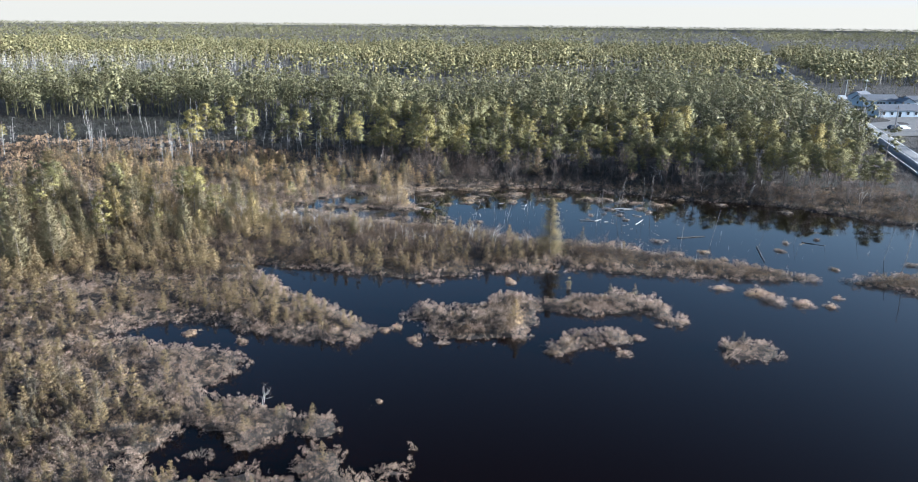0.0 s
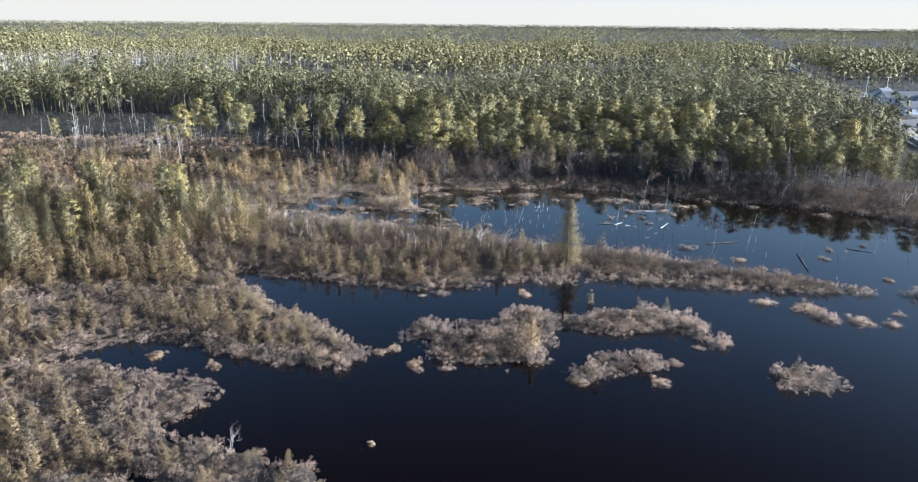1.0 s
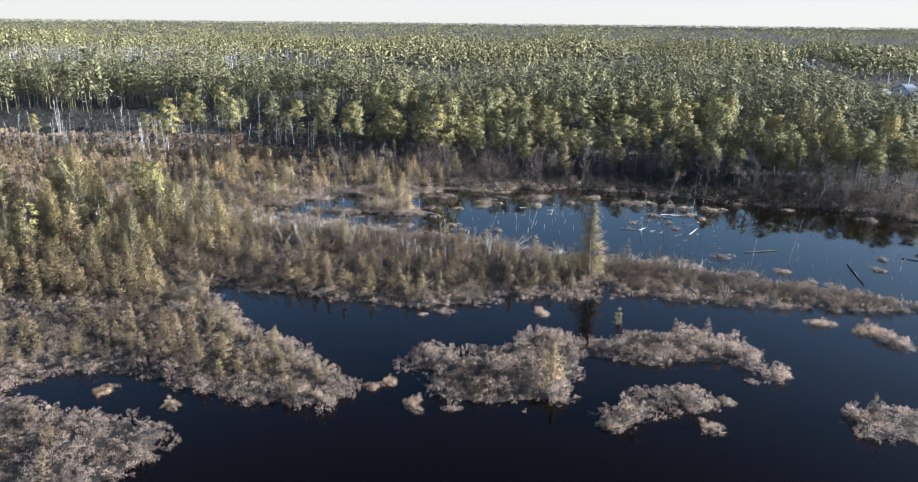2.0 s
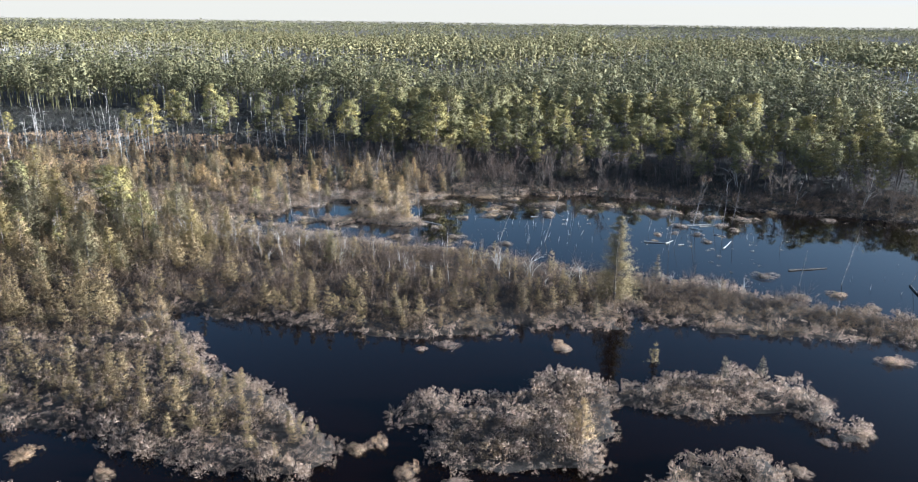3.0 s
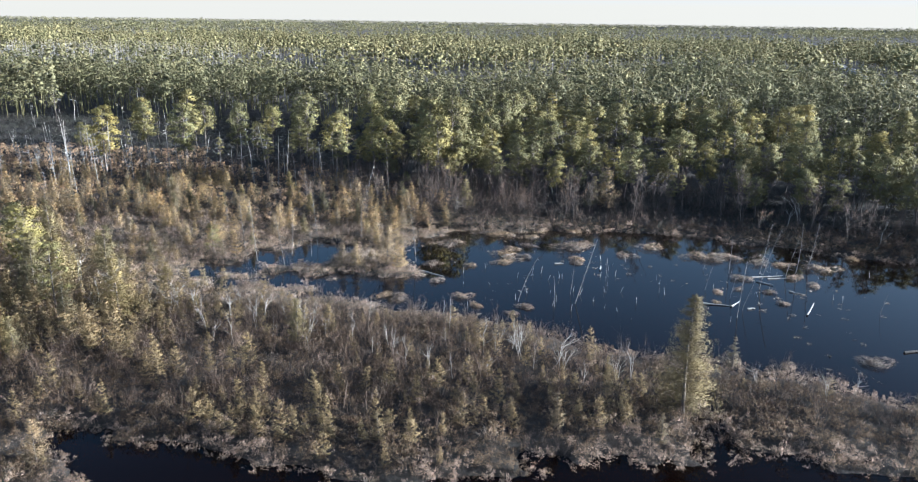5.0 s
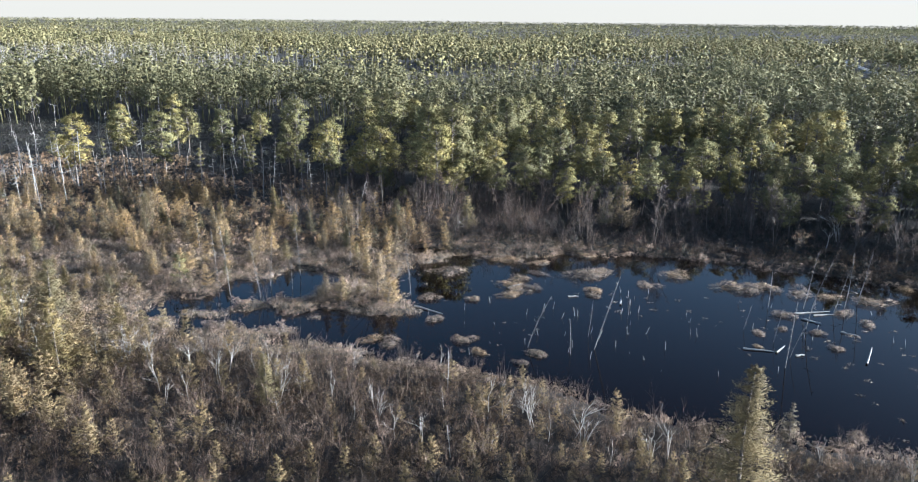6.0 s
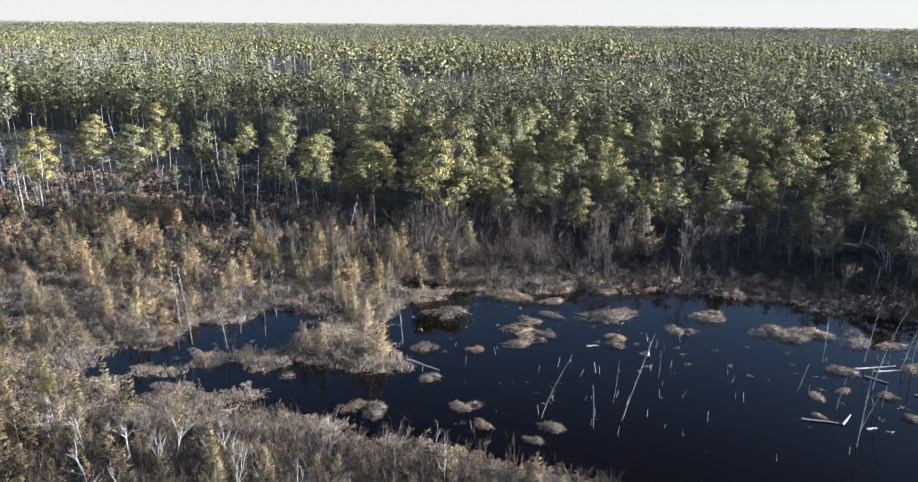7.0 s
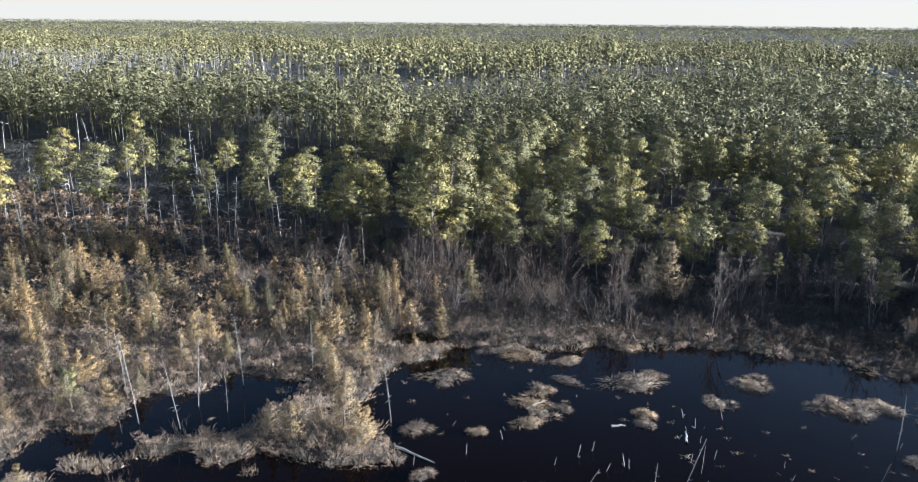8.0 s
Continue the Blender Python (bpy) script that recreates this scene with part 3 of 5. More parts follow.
# added glowing ring, standing in for the brightness of the low sky
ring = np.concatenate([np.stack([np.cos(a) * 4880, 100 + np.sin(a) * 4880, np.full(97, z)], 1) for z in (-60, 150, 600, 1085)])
tagged(new("backdrop", build("backdrop", ring, np.stack([rr, rr + 1, rr + 98, rr + 97], 1), [HAZE_GLOW])), "glowing backdrop ring painted as pale haze low over the horizon", "sky", kind="structure")
water = tagged(new("water", build("water", V, np.stack([ii, ii + 1, ii + 31, ii + 30], 1), [WATER])), "still black tea-stained bog water reflecting the sky", "water", kind="structure")

# ---------------------------------------------------------------- woodland plan
def road_off(x, y):
    """Distance east of the straight road that runs off through the woods."""
    return (x - (109 + (y - 187) * 0.30)) * 0.958


EDGE_X = (-400, -70, -30, -18, -8, 5, 25, 40, 58, 75, 85)
EDGE_Y = (184, 184, 180, 169, 165, 163, 159, 153, 147, 136, 122)


# thin places in the wood: x, y, half widths, share of trees left
OPENINGS = [(52, 275, 12, 14, 0.05), (30, 186, 12, 8, 0.4), (14, 206, 8, 6, 0.3), (52, 211, 15, 7, 0.25), (63, 232, 9, 8, 0.3), (-112, 412, 24, 20, 0.1), (76, 428, 32, 26, 0.3), (-215, 430, 85, 75, 0.12), (20, 560, 120, 40, 0.4)]


def wood(x, y):
    """How thickly the pines stand at a place, 0 to 1."""
    off = road_off(x, y)
    d = np.where(y > np.interp(x, EDGE_X, EDGE_Y), 1.0, 0.0)
    d = np.where((x > 85) & (off < -8), np.where(y > 138, 1.0, np.where(x > 92, 0.5, 0.0)), d)
    d = np.where((x > 85) & (y > 60) & (y <= 100), 0.9, d)
    d = np.where((x > 85) & (y <= 60), 0.0, d)
    clearing = np.hypot((x + 100) / 82, (y - 215) / 31) + (value_noise(x, y, 14, 8) - 0.5) * 0.35
    d = np.where(clearing < 1, 0.03, d)
    d = np.where((x < -28) & (y < 200), d * 0.22, d)
    d = np.where((x > 0.53 * y + 4) & (y < 235), d * 0.06, d)
    d = np.where(np.abs(off) < 9, 0.0, d)
    d = np.where((off > 0) & (off < 78) & (y > 222) & (y < 348), 0.0, d)
    for ox, oy, rx, ry, left in OPENINGS:
        d = np.where(np.hypot((x - ox) / rx, (y - oy) / ry) < 1, d * left, d)
    d = d * np.where(value_noise(x, y, 11, 12) < 0.24, 0.35, 1.0)
    big = value_noise(x, y, 130, 9) * 0.6 + value_noise(x, y * 2.2, 60, 10) * 0.4
    return np.where((y > 290) & (big < 0.41), d * 0.15, d * 0.9)


rng = np.random.default_rng(11)


def in_view(x, y, margin=25):
    return np.abs(x + 2) < y * 0.68 + margin


def tree(name, wood_mesh, leaf_mesh, label, category, group=""):
    root = tagged(new(name), label, category, group)
    root.empty_display_size = 0.3
    part("trunk", wood_mesh, root)
    if leaf_mesh:
        part("crown", leaf_mesh, root)
    return root


PATTERNS = []


def pattern(ob):
    PATTERNS.append(ob)
    return ob


def place(kind, x, y, s, rng, lean=2.5, z=None, tip=(0, 0), stretch=1.0):
    z = float(ground_z(np.array([x]), np.array([y]))[0]) if z is None else z
    t = copy_thing(kind, Matrix.Identity(4))
    oval = rng.uniform(0.8, 1.3) if kind.name.startswith('hummock') else 1.0
    t.matrix_basis = pose(x, y, z - 0.04, rng.normal() * lean - tip[1], rng.normal() * lean + tip[0], 0) @ pose(0, 0, 0, 0, 0, rng.uniform(0, 360)) @ Matrix.Diagonal((s * oval, s / oval, s * stretch * rng.uniform(0.95, 1.08), 1))
    return t


# ---------------------------------------------------------------- pines
def pine_kind(label, group, **k):
    w, l = pine_shape(rng, 10.0, **k)
    return pattern(tree("pine_tree", build("trunk", *w, [BARK]), build("crown", *l, [PINE]), label, "pine tree", group))


EDGE_GROUP = "pines at the edge of the wood"
pines = [pine_kind("pitch pine with a ragged yellow-green sunlit crown", EDGE_GROUP, crown_from=rng.uniform(0.28, 0.48), clumps=int(rng.integers(48, 62)), per=90, leaf=0.128, core=0.33, wide=rng.uniform(0.18, 0.25)) for i in range(8)]
west_pines = [pine_kind("olive-green pine with a full crown in the bog", "pines on the bog", crown_from=0.25, clumps=34, per=90, leaf=0.128, core=0.33, wide=rng.uniform(0.18, 0.24)) for i in range(3)]
lanky = [pine_kind("thin pine with a tall bare trunk and small crown", EDGE_GROUP, crown_from=rng.uniform(0.5, 0.66), clumps=18, per=100, leaf=0.1, core=0.4, wide=rng.uniform(0.1, 0.13)) for i in range(4)]

# pines that stand clear of the rest: x, y, height
EDGE_PINES = [(-67.3, 176.3, 12.1), (-62.4, 182.2, 11.2), (-55.3, 180.1, 12.2), (-49.2, 188, 11.1), (-60.6, 199, 8.8), (-61.2, 205, 9.9), (-73, 204, 10.5), (-36.5, 192.7, 12.1), (-36.6, 186.4, 9.2), (-27.2, 176.5, 8), (-29.3, 187, 11.3), (-28.7, 180, 11.4), (-20.8, 172.5, 12.8), (-12.6, 171, 14.9), (-8.7, 171.5, 15.3), (-10.4, 167, 12)]
RIGHT_PINES = [(1.5, 188.8, 9.8), (6.3, 175, 10.8), (-3.2, 192.9, 10.5), (1.6, 168.4, 10), (21.3, 172, 8.2), (28.7, 177, 8.8), (41.3, 197, 13.2), (37.5, 173, 7.8), (33, 176, 6.6), (42.2, 174, 7), (52.2, 196, 10), (24.5, 167, 7.5), (34, 164, 7.2), (46, 164, 8), (52, 158, 8.6), (61, 152, 9)]
WEST_PINES = [(-49.8, 124.3, 8.4), (-74.2, 129.8, 8.2), (-62.5, 126.5, 8.2), (-46.1, 120, 9)]
LANKY_PINES = [(-36.9, 167.7, 8.1), (-38.4, 172, 6), (-30.4, 171.5, 7.5), (-63.6, 189.8, 8.8), (-47, 176, 7), (-41, 181, 9), (-24, 170, 8), (-18, 166, 9), (-33, 176, 8.5)]
placed = []
for group, kinds in ((EDGE_PINES, pines), (RIGHT_PINES, pines), (WEST_PINES, pines), (LANKY_PINES, lanky)):
    for x, y, h in group:
        place(kinds[rng.integers(0, len(kinds))], x, y, h / 10.2, rng)
        placed.append((x, y))
PX = np.array(placed)

X, Y = scatter(-150, 160, 60, 240, 4.0, rng)
keep = (rng.uniform(0, 1, len(X)) < wood(X, Y)) & in_view(X, Y, 45)
keep &= (np.hypot(X[:, None] - PX[None, :, 0], Y[:, None] - PX[None, :, 1]).min(1) > 2.6)
X, Y = X[keep], Y[keep]
depth = Y - np.interp(X, EDGE_X, EDGE_Y)
near = (Y < 215) & (depth < 24) & (X < 75)
order = np.argsort(depth + np.abs(X) * 0.15 + (~near) * 1e4)
S = rng.uniform(0.75, 1.2, len(X)) * np.interp(depth, (0, 8, 40), (0.62, 0.82, 1.0)) * np.interp(X, (18, 30), (1.0, 1.05)) * np.where(rng.uniform(0, 1, len(X)) < 0.18, 0.62, 1.0) * np.where((X > 85) & (Y < 138), 0.75, 1.0)
first, rest = order[:290], order[290:]
for i in first:
    kinds = pines if rng.uniform() < 0.78 else lanky
    place(kinds[rng.integers(0, len(kinds))], X[i], Y[i], S[i], rng)

mid_shapes = [pine_shape(rng, 10.0, crown_from=rng.uniform(0.28, 0.45), clumps=28, per=30, leaf=0.15, wide=rng.uniform(0.2, 0.27), sides=3, core=0.46, fine=0, puff=1.3) for i in range(10)]
for name, k, m, label in (("pine_wood_crowns", 1, PINE_FAR, "dense sunlit crowns of pines packed together"), ("pine_wood_trunks", 0, BARK, "slender grey-brown pine trunks standing close together")):
    pr = np.random.default_rng(5)
    V, F = spread([q[k] for q in mid_shapes], X[rest], Y[rest], ground_z(X[rest], Y[rest]), S[rest], pr, 0.03)
    stuff(name, V, F, m, label, "pine wood")


# woods out to the horizon
def far_ring(y0, y1, step, shapes, size):
    hx = y1 * 0.68 + 60
    X, Y = scatter(-hx, hx, y0, y1, step, rng)
    keep = (rng.uniform(0, 1, len(X)) < wood(X, Y)) & in_view(X, Y, 40)
    X, Y = X[keep], Y[keep]
    hill = 0.42 + 0.6 * value_noise(X, Y, 70, 21) + 0.4 * value_noise(X, Y, 23, 22)
    V, F = spread(shapes, X, Y, ground_z(X, Y), size * (hill if y1 < 2000 else 0.85) * rng.uniform(0.7, 1.25, len(X)), rng)
    stuff("pine_wood_far", V, F, PINE_FAR, "distant pine woods reaching the horizon", "woods")


far_a = [join(pine_shape(rng, 10.0, crown_from=0.3, clumps=8, per=4, leaf=0.36, wide=rng.uniform(0.26, 0.34), sides=3, core=0.6, fine=0, puff=1.5)) for i in range(8)]
near_a = [join(pine_shape(rng, 10.0, crown_from=rng.uniform(0.25, 0.42), clumps=17, per=18, leaf=0.2, wide=rng.uniform(0.22, 0.29), sides=3, core=0.42, fine=0, puff=1.35)) for i in range(8)]
far_b = [pine_shape(rng, 10.0, crown_from=0.5, clumps=4, per=4, leaf=0.9, wide=0.26, sides=3, core=0)[1] for i in range(8)]
far_ring(240, 360, 4.2, near_a, 1.1)
far_ring(360, 850, 5.2, far_a, 1.12)
far_ring(850, 1900, 12, far_b, 1.35)
far_ring(1900, 4900, 36, [(v * [3.2, 3.2, 1, 1, 1, 1], f) for v, f in far_b], 1.4)

# ---------------------------------------------------------------- road and houses
def plain(name, a, b, scale=2.0, rough=0.8, metal=0.0):
    m, nt, p = mat(name)
    n = noise_tex(nt, scale, 6, 0.65)
    r = ramp(nt, ((0.3, a), (0.7, b)))
    nt.links.new(n.outputs["Fac"], r.inputs[0])
    nt.links.new(r.outputs[0], p.inputs["Base Color"])
    p.inputs["Roughness"].default_value, p.inputs["Metallic"].default_value = rough, metal
    return m


ASPHALT = plain("worn_asphalt", (0.07, 0.07, 0.072), (0.13, 0.128, 0.125), 0.6)
PAINT = plain("road_paint", (0.55, 0.55, 0.53), (0.75, 0.75, 0.72))
GRAVEL = plain("pale_gravel", (0.12, 0.11, 0.095), (0.22, 0.2, 0.175), 0.5)
SIDING = plain("white_siding", (0.5, 0.52, 0.54), (0.62, 0.63, 0.64), 0.8)
BLUE_SIDING = plain("pale_blue_siding", (0.4, 0.46, 0.52), (0.48, 0.54, 0.6), 0.8)
SHINGLE = plain("grey_shingle", (0.08, 0.085, 0.095), (0.15, 0.155, 0.17), 3.0)
GLASS_DARK = plain("dark_window_glass", (0.02, 0.025, 0.03), (0.04, 0.045, 0.05), 1.0, 0.08)
CAR_WHITE = plain("white_car_paint", (0.7, 0.7, 0.7), (0.78, 0.78, 0.78), 1.0, 0.25)
CAR_DARK = plain("dark_car_paint", (0.03, 0.035, 0.045), (0.05, 0.055, 0.065), 1.0, 0.25)
RUBBER = plain("tyre_rubber", (0.015, 0.015, 0.015), (0.03, 0.03, 0.03))


def strip(offset, width, y0, y1, lift, material, name, n=160):
    y = np.geomspace(y0, y1, n)
    x = 109 + (y - 187) * 0.30 + offset / 0.958
    z = 0.42 + np.clip((np.hypot(x, y - 100) - 400) / 400, 0, 1) * (value_noise(x, y, 300, 4) - 0.3) * 2 + lift
    L, R = np.stack([x - width / 2, y, z], 1), np.stack([x + width / 2, y, z], 1)
    D = np.array([0, 0, -0.7])
    V = np.concatenate([L, R, L + D, R + D])
    i = np.arange(n - 1)
    F = np.concatenate([np.stack([i, i + n, i + n + 1, i + 1], 1), np.stack([i + 2 * n, i, i + 1, i + 2 * n + 1], 1), np.stack([i + n, i + 3 * n, i + 3 * n + 1, i + n + 1], 1)])
    return build(name, V, F, [material])


road = tagged(new("road", strip(0, 7.5, 60, 3000, 0.12, ASPHALT, "road")), "straight grey two-lane road cut through the woods", "road", kind="structure")
for off in (-3.2, 3.2, -0.12, 0.12):
    part("road_line", strip(off, 0.14, 60, 900, 0.135, PAINT, "road_line"), road)
lx, ly = np.meshgrid(np.linspace(0, 1, 12), np.linspace(0, 1, 14))
lot = np.stack([(118 + (ly * 150) * 0.3 + lx * 78).ravel(), (228 + ly * 118 + lx * 6).ravel(), np.full(lx.size, 0.46)], 1)
lot[:, 2] = ground_z(lot[:, 0], lot[:, 1]) + 0.1
ii = (np.arange(13)[:, None] * 12 + np.arange(11)[None]).ravel()
tagged(new("pavement", build("pavement", lot, np.stack([ii, ii + 1, ii + 13, ii + 12], 1), [GRAVEL])), "pale gravel yard between the houses", "yard", kind="structure")


def box(x0, x1, y0, y1, z0, z1):
    V = np.array([(x, y, z) for z in (z0, z1) for y in (y0, y1) for x in (x0, x1)], float)
    return V, np.array([(0, 2, 3), (0, 3, 1), (4, 5, 7), (4, 7, 6), (0, 1, 5), (0, 5, 4), (2, 6, 7), (2, 7, 3), (0, 4, 6), (0, 6, 2), (1, 3, 7), (1, 7, 5)])


def gable(L, W, h, ridge, over=0.4, thick=0.18):
    """A pitched roof of two slabs with overhanging eaves, ridge along x."""
    out = []
    for sgn in (-1, 1):
        a = np.array([(-L / 2 - over, sgn * (W / 2 + over), h - 0.15), (L / 2 + over, sgn * (W / 2 + over), h - 0.15), (L / 2 + over, 0, ridge), (-L / 2 - over, 0, ridge)])
        V = np.concatenate([a, a + [0, 0, thick]])
        F = np.array([(0, 1, 2), (0, 2, 3), (4, 6, 5), (4, 7, 6), (0, 4, 5), (0, 5, 1), (2, 6, 7), (2, 7, 3), (1, 5, 6), (1, 6, 2), (0, 3, 7), (0, 7, 4)])
        out.append((V, F))
    return join(out)


def house(x, y, turn, L, W, h, ridge, wall_mat, label, windows=4, door=True):
    root = tagged(new("house"), label, "house", "houses by the road")
    root.matrix_basis = pose(x, y, float(ground_z(np.array([x]), np.array([y]))[0]), 0, 0, turn)
    walls = [box(-L / 2, L / 2, -W / 2, W / 2, -0.3, h)]
    for sx in (-L / 2, L / 2 - 0.15):
        V = np.array([(sx, -W / 2, h), (sx, W / 2, h), (sx, 0, ridge - 0.05), (sx + 0.15, -W / 2, h), (sx + 0.15, W / 2, h), (sx + 0.15, 0, ridge - 0.05)])
        walls.append((V, np.array([(0, 2, 1), (3, 4, 5), (0, 3, 5), (0, 5, 2), (1, 2, 5), (1, 5, 4)])))
    part("wall", build("wall", *join(walls), [wall_mat]), root)
    part("roof", build("roof", *gable(L, W, h, ridge), [SHINGLE]), root)
    for i in range(windows):
        wx = -L / 2 + (i + 0.6) * L / (windows + 0.2)
        fr = part("window", build("window", *box(wx - 0.6, wx + 0.6, -W / 2 - 0.05, -W / 2 + 0.02, 0.9, 2.2), [PAINT]), root)
        part("pane", build("pane", *box(wx - 0.5, wx + 0.5, -W / 2 - 0.06, -W / 2 - 0.03, 1.0, 2.1), [GLASS_DARK]), fr)
    for sx in (-L / 2 - 0.05, L / 2 - 0.02):
        fr = part("window", build("window", *box(sx, sx + 0.07, -0.7, 0.7, 0.9, 2.2), [PAINT]), root)
        part("pane", build("pane", *box(sx - 0.015, sx + 0.085, -0.6, 0.6, 1.0, 2.1), [GLASS_DARK]), fr)
    if door:
        part("door", build("door", *box(-0.5, 0.5, -W / 2 - 0.06, -W / 2 + 0.02, 0, 2.05), [GLASS_DARK]), root)
    part("chimney", build("chimney", *box(L * 0.2, L * 0.2 + 0.6, 0.3, 0.9, h, ridge + 0.7), [BARK]), root)
    for ob in root.children_recursive:
        ob.data.shade_flat()


house(165.5, 317, 4, 15, 8, 2.7, 4.7, BLUE_SIDING, "pale blue bungalow with a grey shingle roof", 6)
house(154.5, 282, 6, 16, 7.5, 2.6, 4.4, BLUE_SIDING, "long low house with a wide grey roof", 5)
house(184, 317, 4, 13, 9, 3.0, 4.2, SIDING, "white gabled shed with a shallow roof", 2)
house(167, 333, 38, 8, 7, 2.7, 4.6, SIDING, "small white gabled cottage with grey roof", 2)
house(174.5, 311.5, 92, 5, 5, 2.5, 4.0, BLUE_SIDING, "small pale blue gabled wing beside a yard", 1)


def car(x, y, turn, paint, label, van=False):
    root = tagged(new("car"), label, "car", "parked cars")
    root.matrix_basis = pose(x, y, float(ground_z(np.array([x]), np.array([y]))[0]) + 0.12, 0, 0, turn)
    top = 2.0 if van else 1.45
    P = [(-2.2, 0.35), (2.2, 0.35), (2.25, 0.75), (1.3, 0.95), (0.7, top), (-1.6 if not van else -2.1, top), (-2.2, 0.95)]
    n = len(P)
    V = [(a, s * w, b) for s in (-1, 1) for (a, b) in P for w in ((0.85,) if b < 1 else (0.68,))]
    F = [(i, (i + 1) % n, n + (i + 1) % n) for i in range(n)] + [(i, n + (i + 1) % n, n + i) for i in range(n)] + [(0, i + 1, i) for i in range(1, n - 1)] + [(n, n + i, n + i + 1) for i in range(1, n - 1)]
    part("body", build("body", V, F, [paint]), root)
    part("windscreen", build("windscreen", *box(0.72, 1.2, -0.62, 0.62, 1.0, top - 0.12), [GLASS_DARK]), root)
    for wx in (-1.4, 1.4):
        for wy in (-0.8, 0.62):
            part("wheel", build("wheel", *tube([(wx, wy, 0.22), (wx, wy + 0.09, 0.22), (wx, wy + 0.18, 0.22)], [0.32, 0.33, 0.32], 10), [RUBBER]), root)
    for ob in root.children_recursive:
        ob.data.shade_flat()


car(137.5, 244, 15, CAR_WHITE, "white car parked on the gravel yard")
car(134.5, 243, 10, CAR_DARK, "dark car parked on the gravel yard")
car(163.5, 341, 5, CAR_WHITE, "white van parked beside the cottage", True)
car(166.5, 337, 5, CAR_DARK, "dark car parked beside the cottage")


def utility_pole(x, y, h, m, label):
    root = tagged(new("utility_pole"), label, "utility pole", "poles by the road")
    root.location = (x, y, float(ground_z(np.array([x]), np.array([y]))[0]) - 0.1)
    part("pole", build("pole", *tube([(0, 0, 0), (0, 0, h / 2), (0, 0, h)], [0.15, 0.13, 0.1], 8), [m]), root)
    part("crossarm", build("crossarm", *box(-1.1, 1.1, -0.06, 0.06, h - 0.9, h - 0.75), [m]), root)


utility_pole(131.5, 237.7, 8.5, GREYWOOD, "grey wooden utility pole beside the road")
utility_pole(112.5, 181, 8.5, GREYWOOD, "grey wooden utility pole beside the road")
utility_pole(174.5, 362, 8, PAINT, "tall white pole at the edge of the yard")
utility_pole(184, 363, 8, PAINT, "tall white pole at the edge of the yard")

# ---------------------------------------------------------------- dead trunks
def snag_kind(label, group, h=6.0, m=DEAD, **k):
    return pattern(tagged(new("dead_tree", build("dead_tree", *snag_shape(rng, h, **k), [m])), label, "dead tree", group))


bleached = [snag_kind("bleached dead trunk with broken branch stubs", "dead trees by the wood", arms=int(rng.integers(8, 26)), whisker=rng.uniform(0.5, 1.5)) for i in range(7)]
poles = [snag_kind("grey dead pole with short side twigs standing in water", "dead trees in the pond", arms=int(rng.integers(12, 34)), whisker=rng.uniform(0.25, 0.6), bend=0.05, girth=0.0036, m=GREYWOOD) for i in range(6)]
EDGE_SNAGS = [(-54.8, 173.2, 8.1), (-53.8, 173.9, 6.4), (-61.7, 173.1, 6), (-59.4, 172.7, 5.3), (-65.2, 173.9, 8.7), (-68.5, 181.6, 5.4), (-48.6, 178.8, 7.2), (-44.8, 178.5, 7.2), (-47.7, 174.5, 3.9), (-46, 196.9, 5), (-32.8, 168.1, 4.7), (-50.2, 202, 5.9), (-56.2, 170, 2.6), (-56.2, 185.8, 3.2), (-26.7, 169.7, 5.4), (-31.2, 173.7, 6.7), (-40, 170, 6.5), (-43, 186, 8), (-21, 163.5, 5.5)]
for i in range(44):
    x = rng.uniform(-118, -30)
    y = rng.uniform(166, 186) + max(0, -60 - x) * 0.3
    EDGE_SNAGS.append((x, y, rng.uniform(3, 8.5)))
for x, y, h in EDGE_SNAGS:
    place(bleached[rng.integers(0, 7)], x, y, h / 5.7, rng, 3)
for i in range(52):                     # scattered over the clearing and its edges
    x, y = rng.uniform(-125, -40), rng.uniform(172, 240)
    if rng.uniform() < 0.55:
        x, y = rng.uniform(-95, -62), rng.uniform(160, 190)
    place(bleached[rng.integers(0, 7)], x, y, rng.uniform(0.5, 1.45), rng, 3)
# x, y, height, lean of the tip to the east
POND_SNAGS = [(0.5, 122.9, 5.2, 1.2), (6, 122.9, 7.1, 1.9), (5.8, 125.4, 3.6, 0.6), (4, 121.8, 3.3, 0.1), (9.9, 129.7, 2.4, 0.2), (20.7, 120.5, 5.5, 0.3), (25.4, 128.6, 6.7, 0.6), (27.1, 133.6, 5.7, 0.8), (29.2, 132.1, 4.8, 0.9), (31.1, 134, 6.1, 0.9), (32.7, 135, 6.4, 0.8)]
POND_POLES = [(21.5, 125.5, 2.7, 0.4), (21.7, 122.4, 3.5, 0.5), (19.7, 128, 2.9, 0.6), (23.7, 133.3, 4.2, 0.3), (28.7, 132.9, 1.8, 0), (34.4, 122.2, 2.6, 0.3), (36.2, 109.6, 5.6, 0.9), (43.7, 110.2, 3.8, 1.4), (49.4, 111.2, 3.3, 0.4), (53.4, 109.6, 2.4, 0.5), (59.2, 111.8, 3.1, 0.5), (59.2, 103.8, 6.6, 1.2), (59.1, 98.8, 7.8, 0.9), (31.6, 108.9, 4.5, 0.2)]
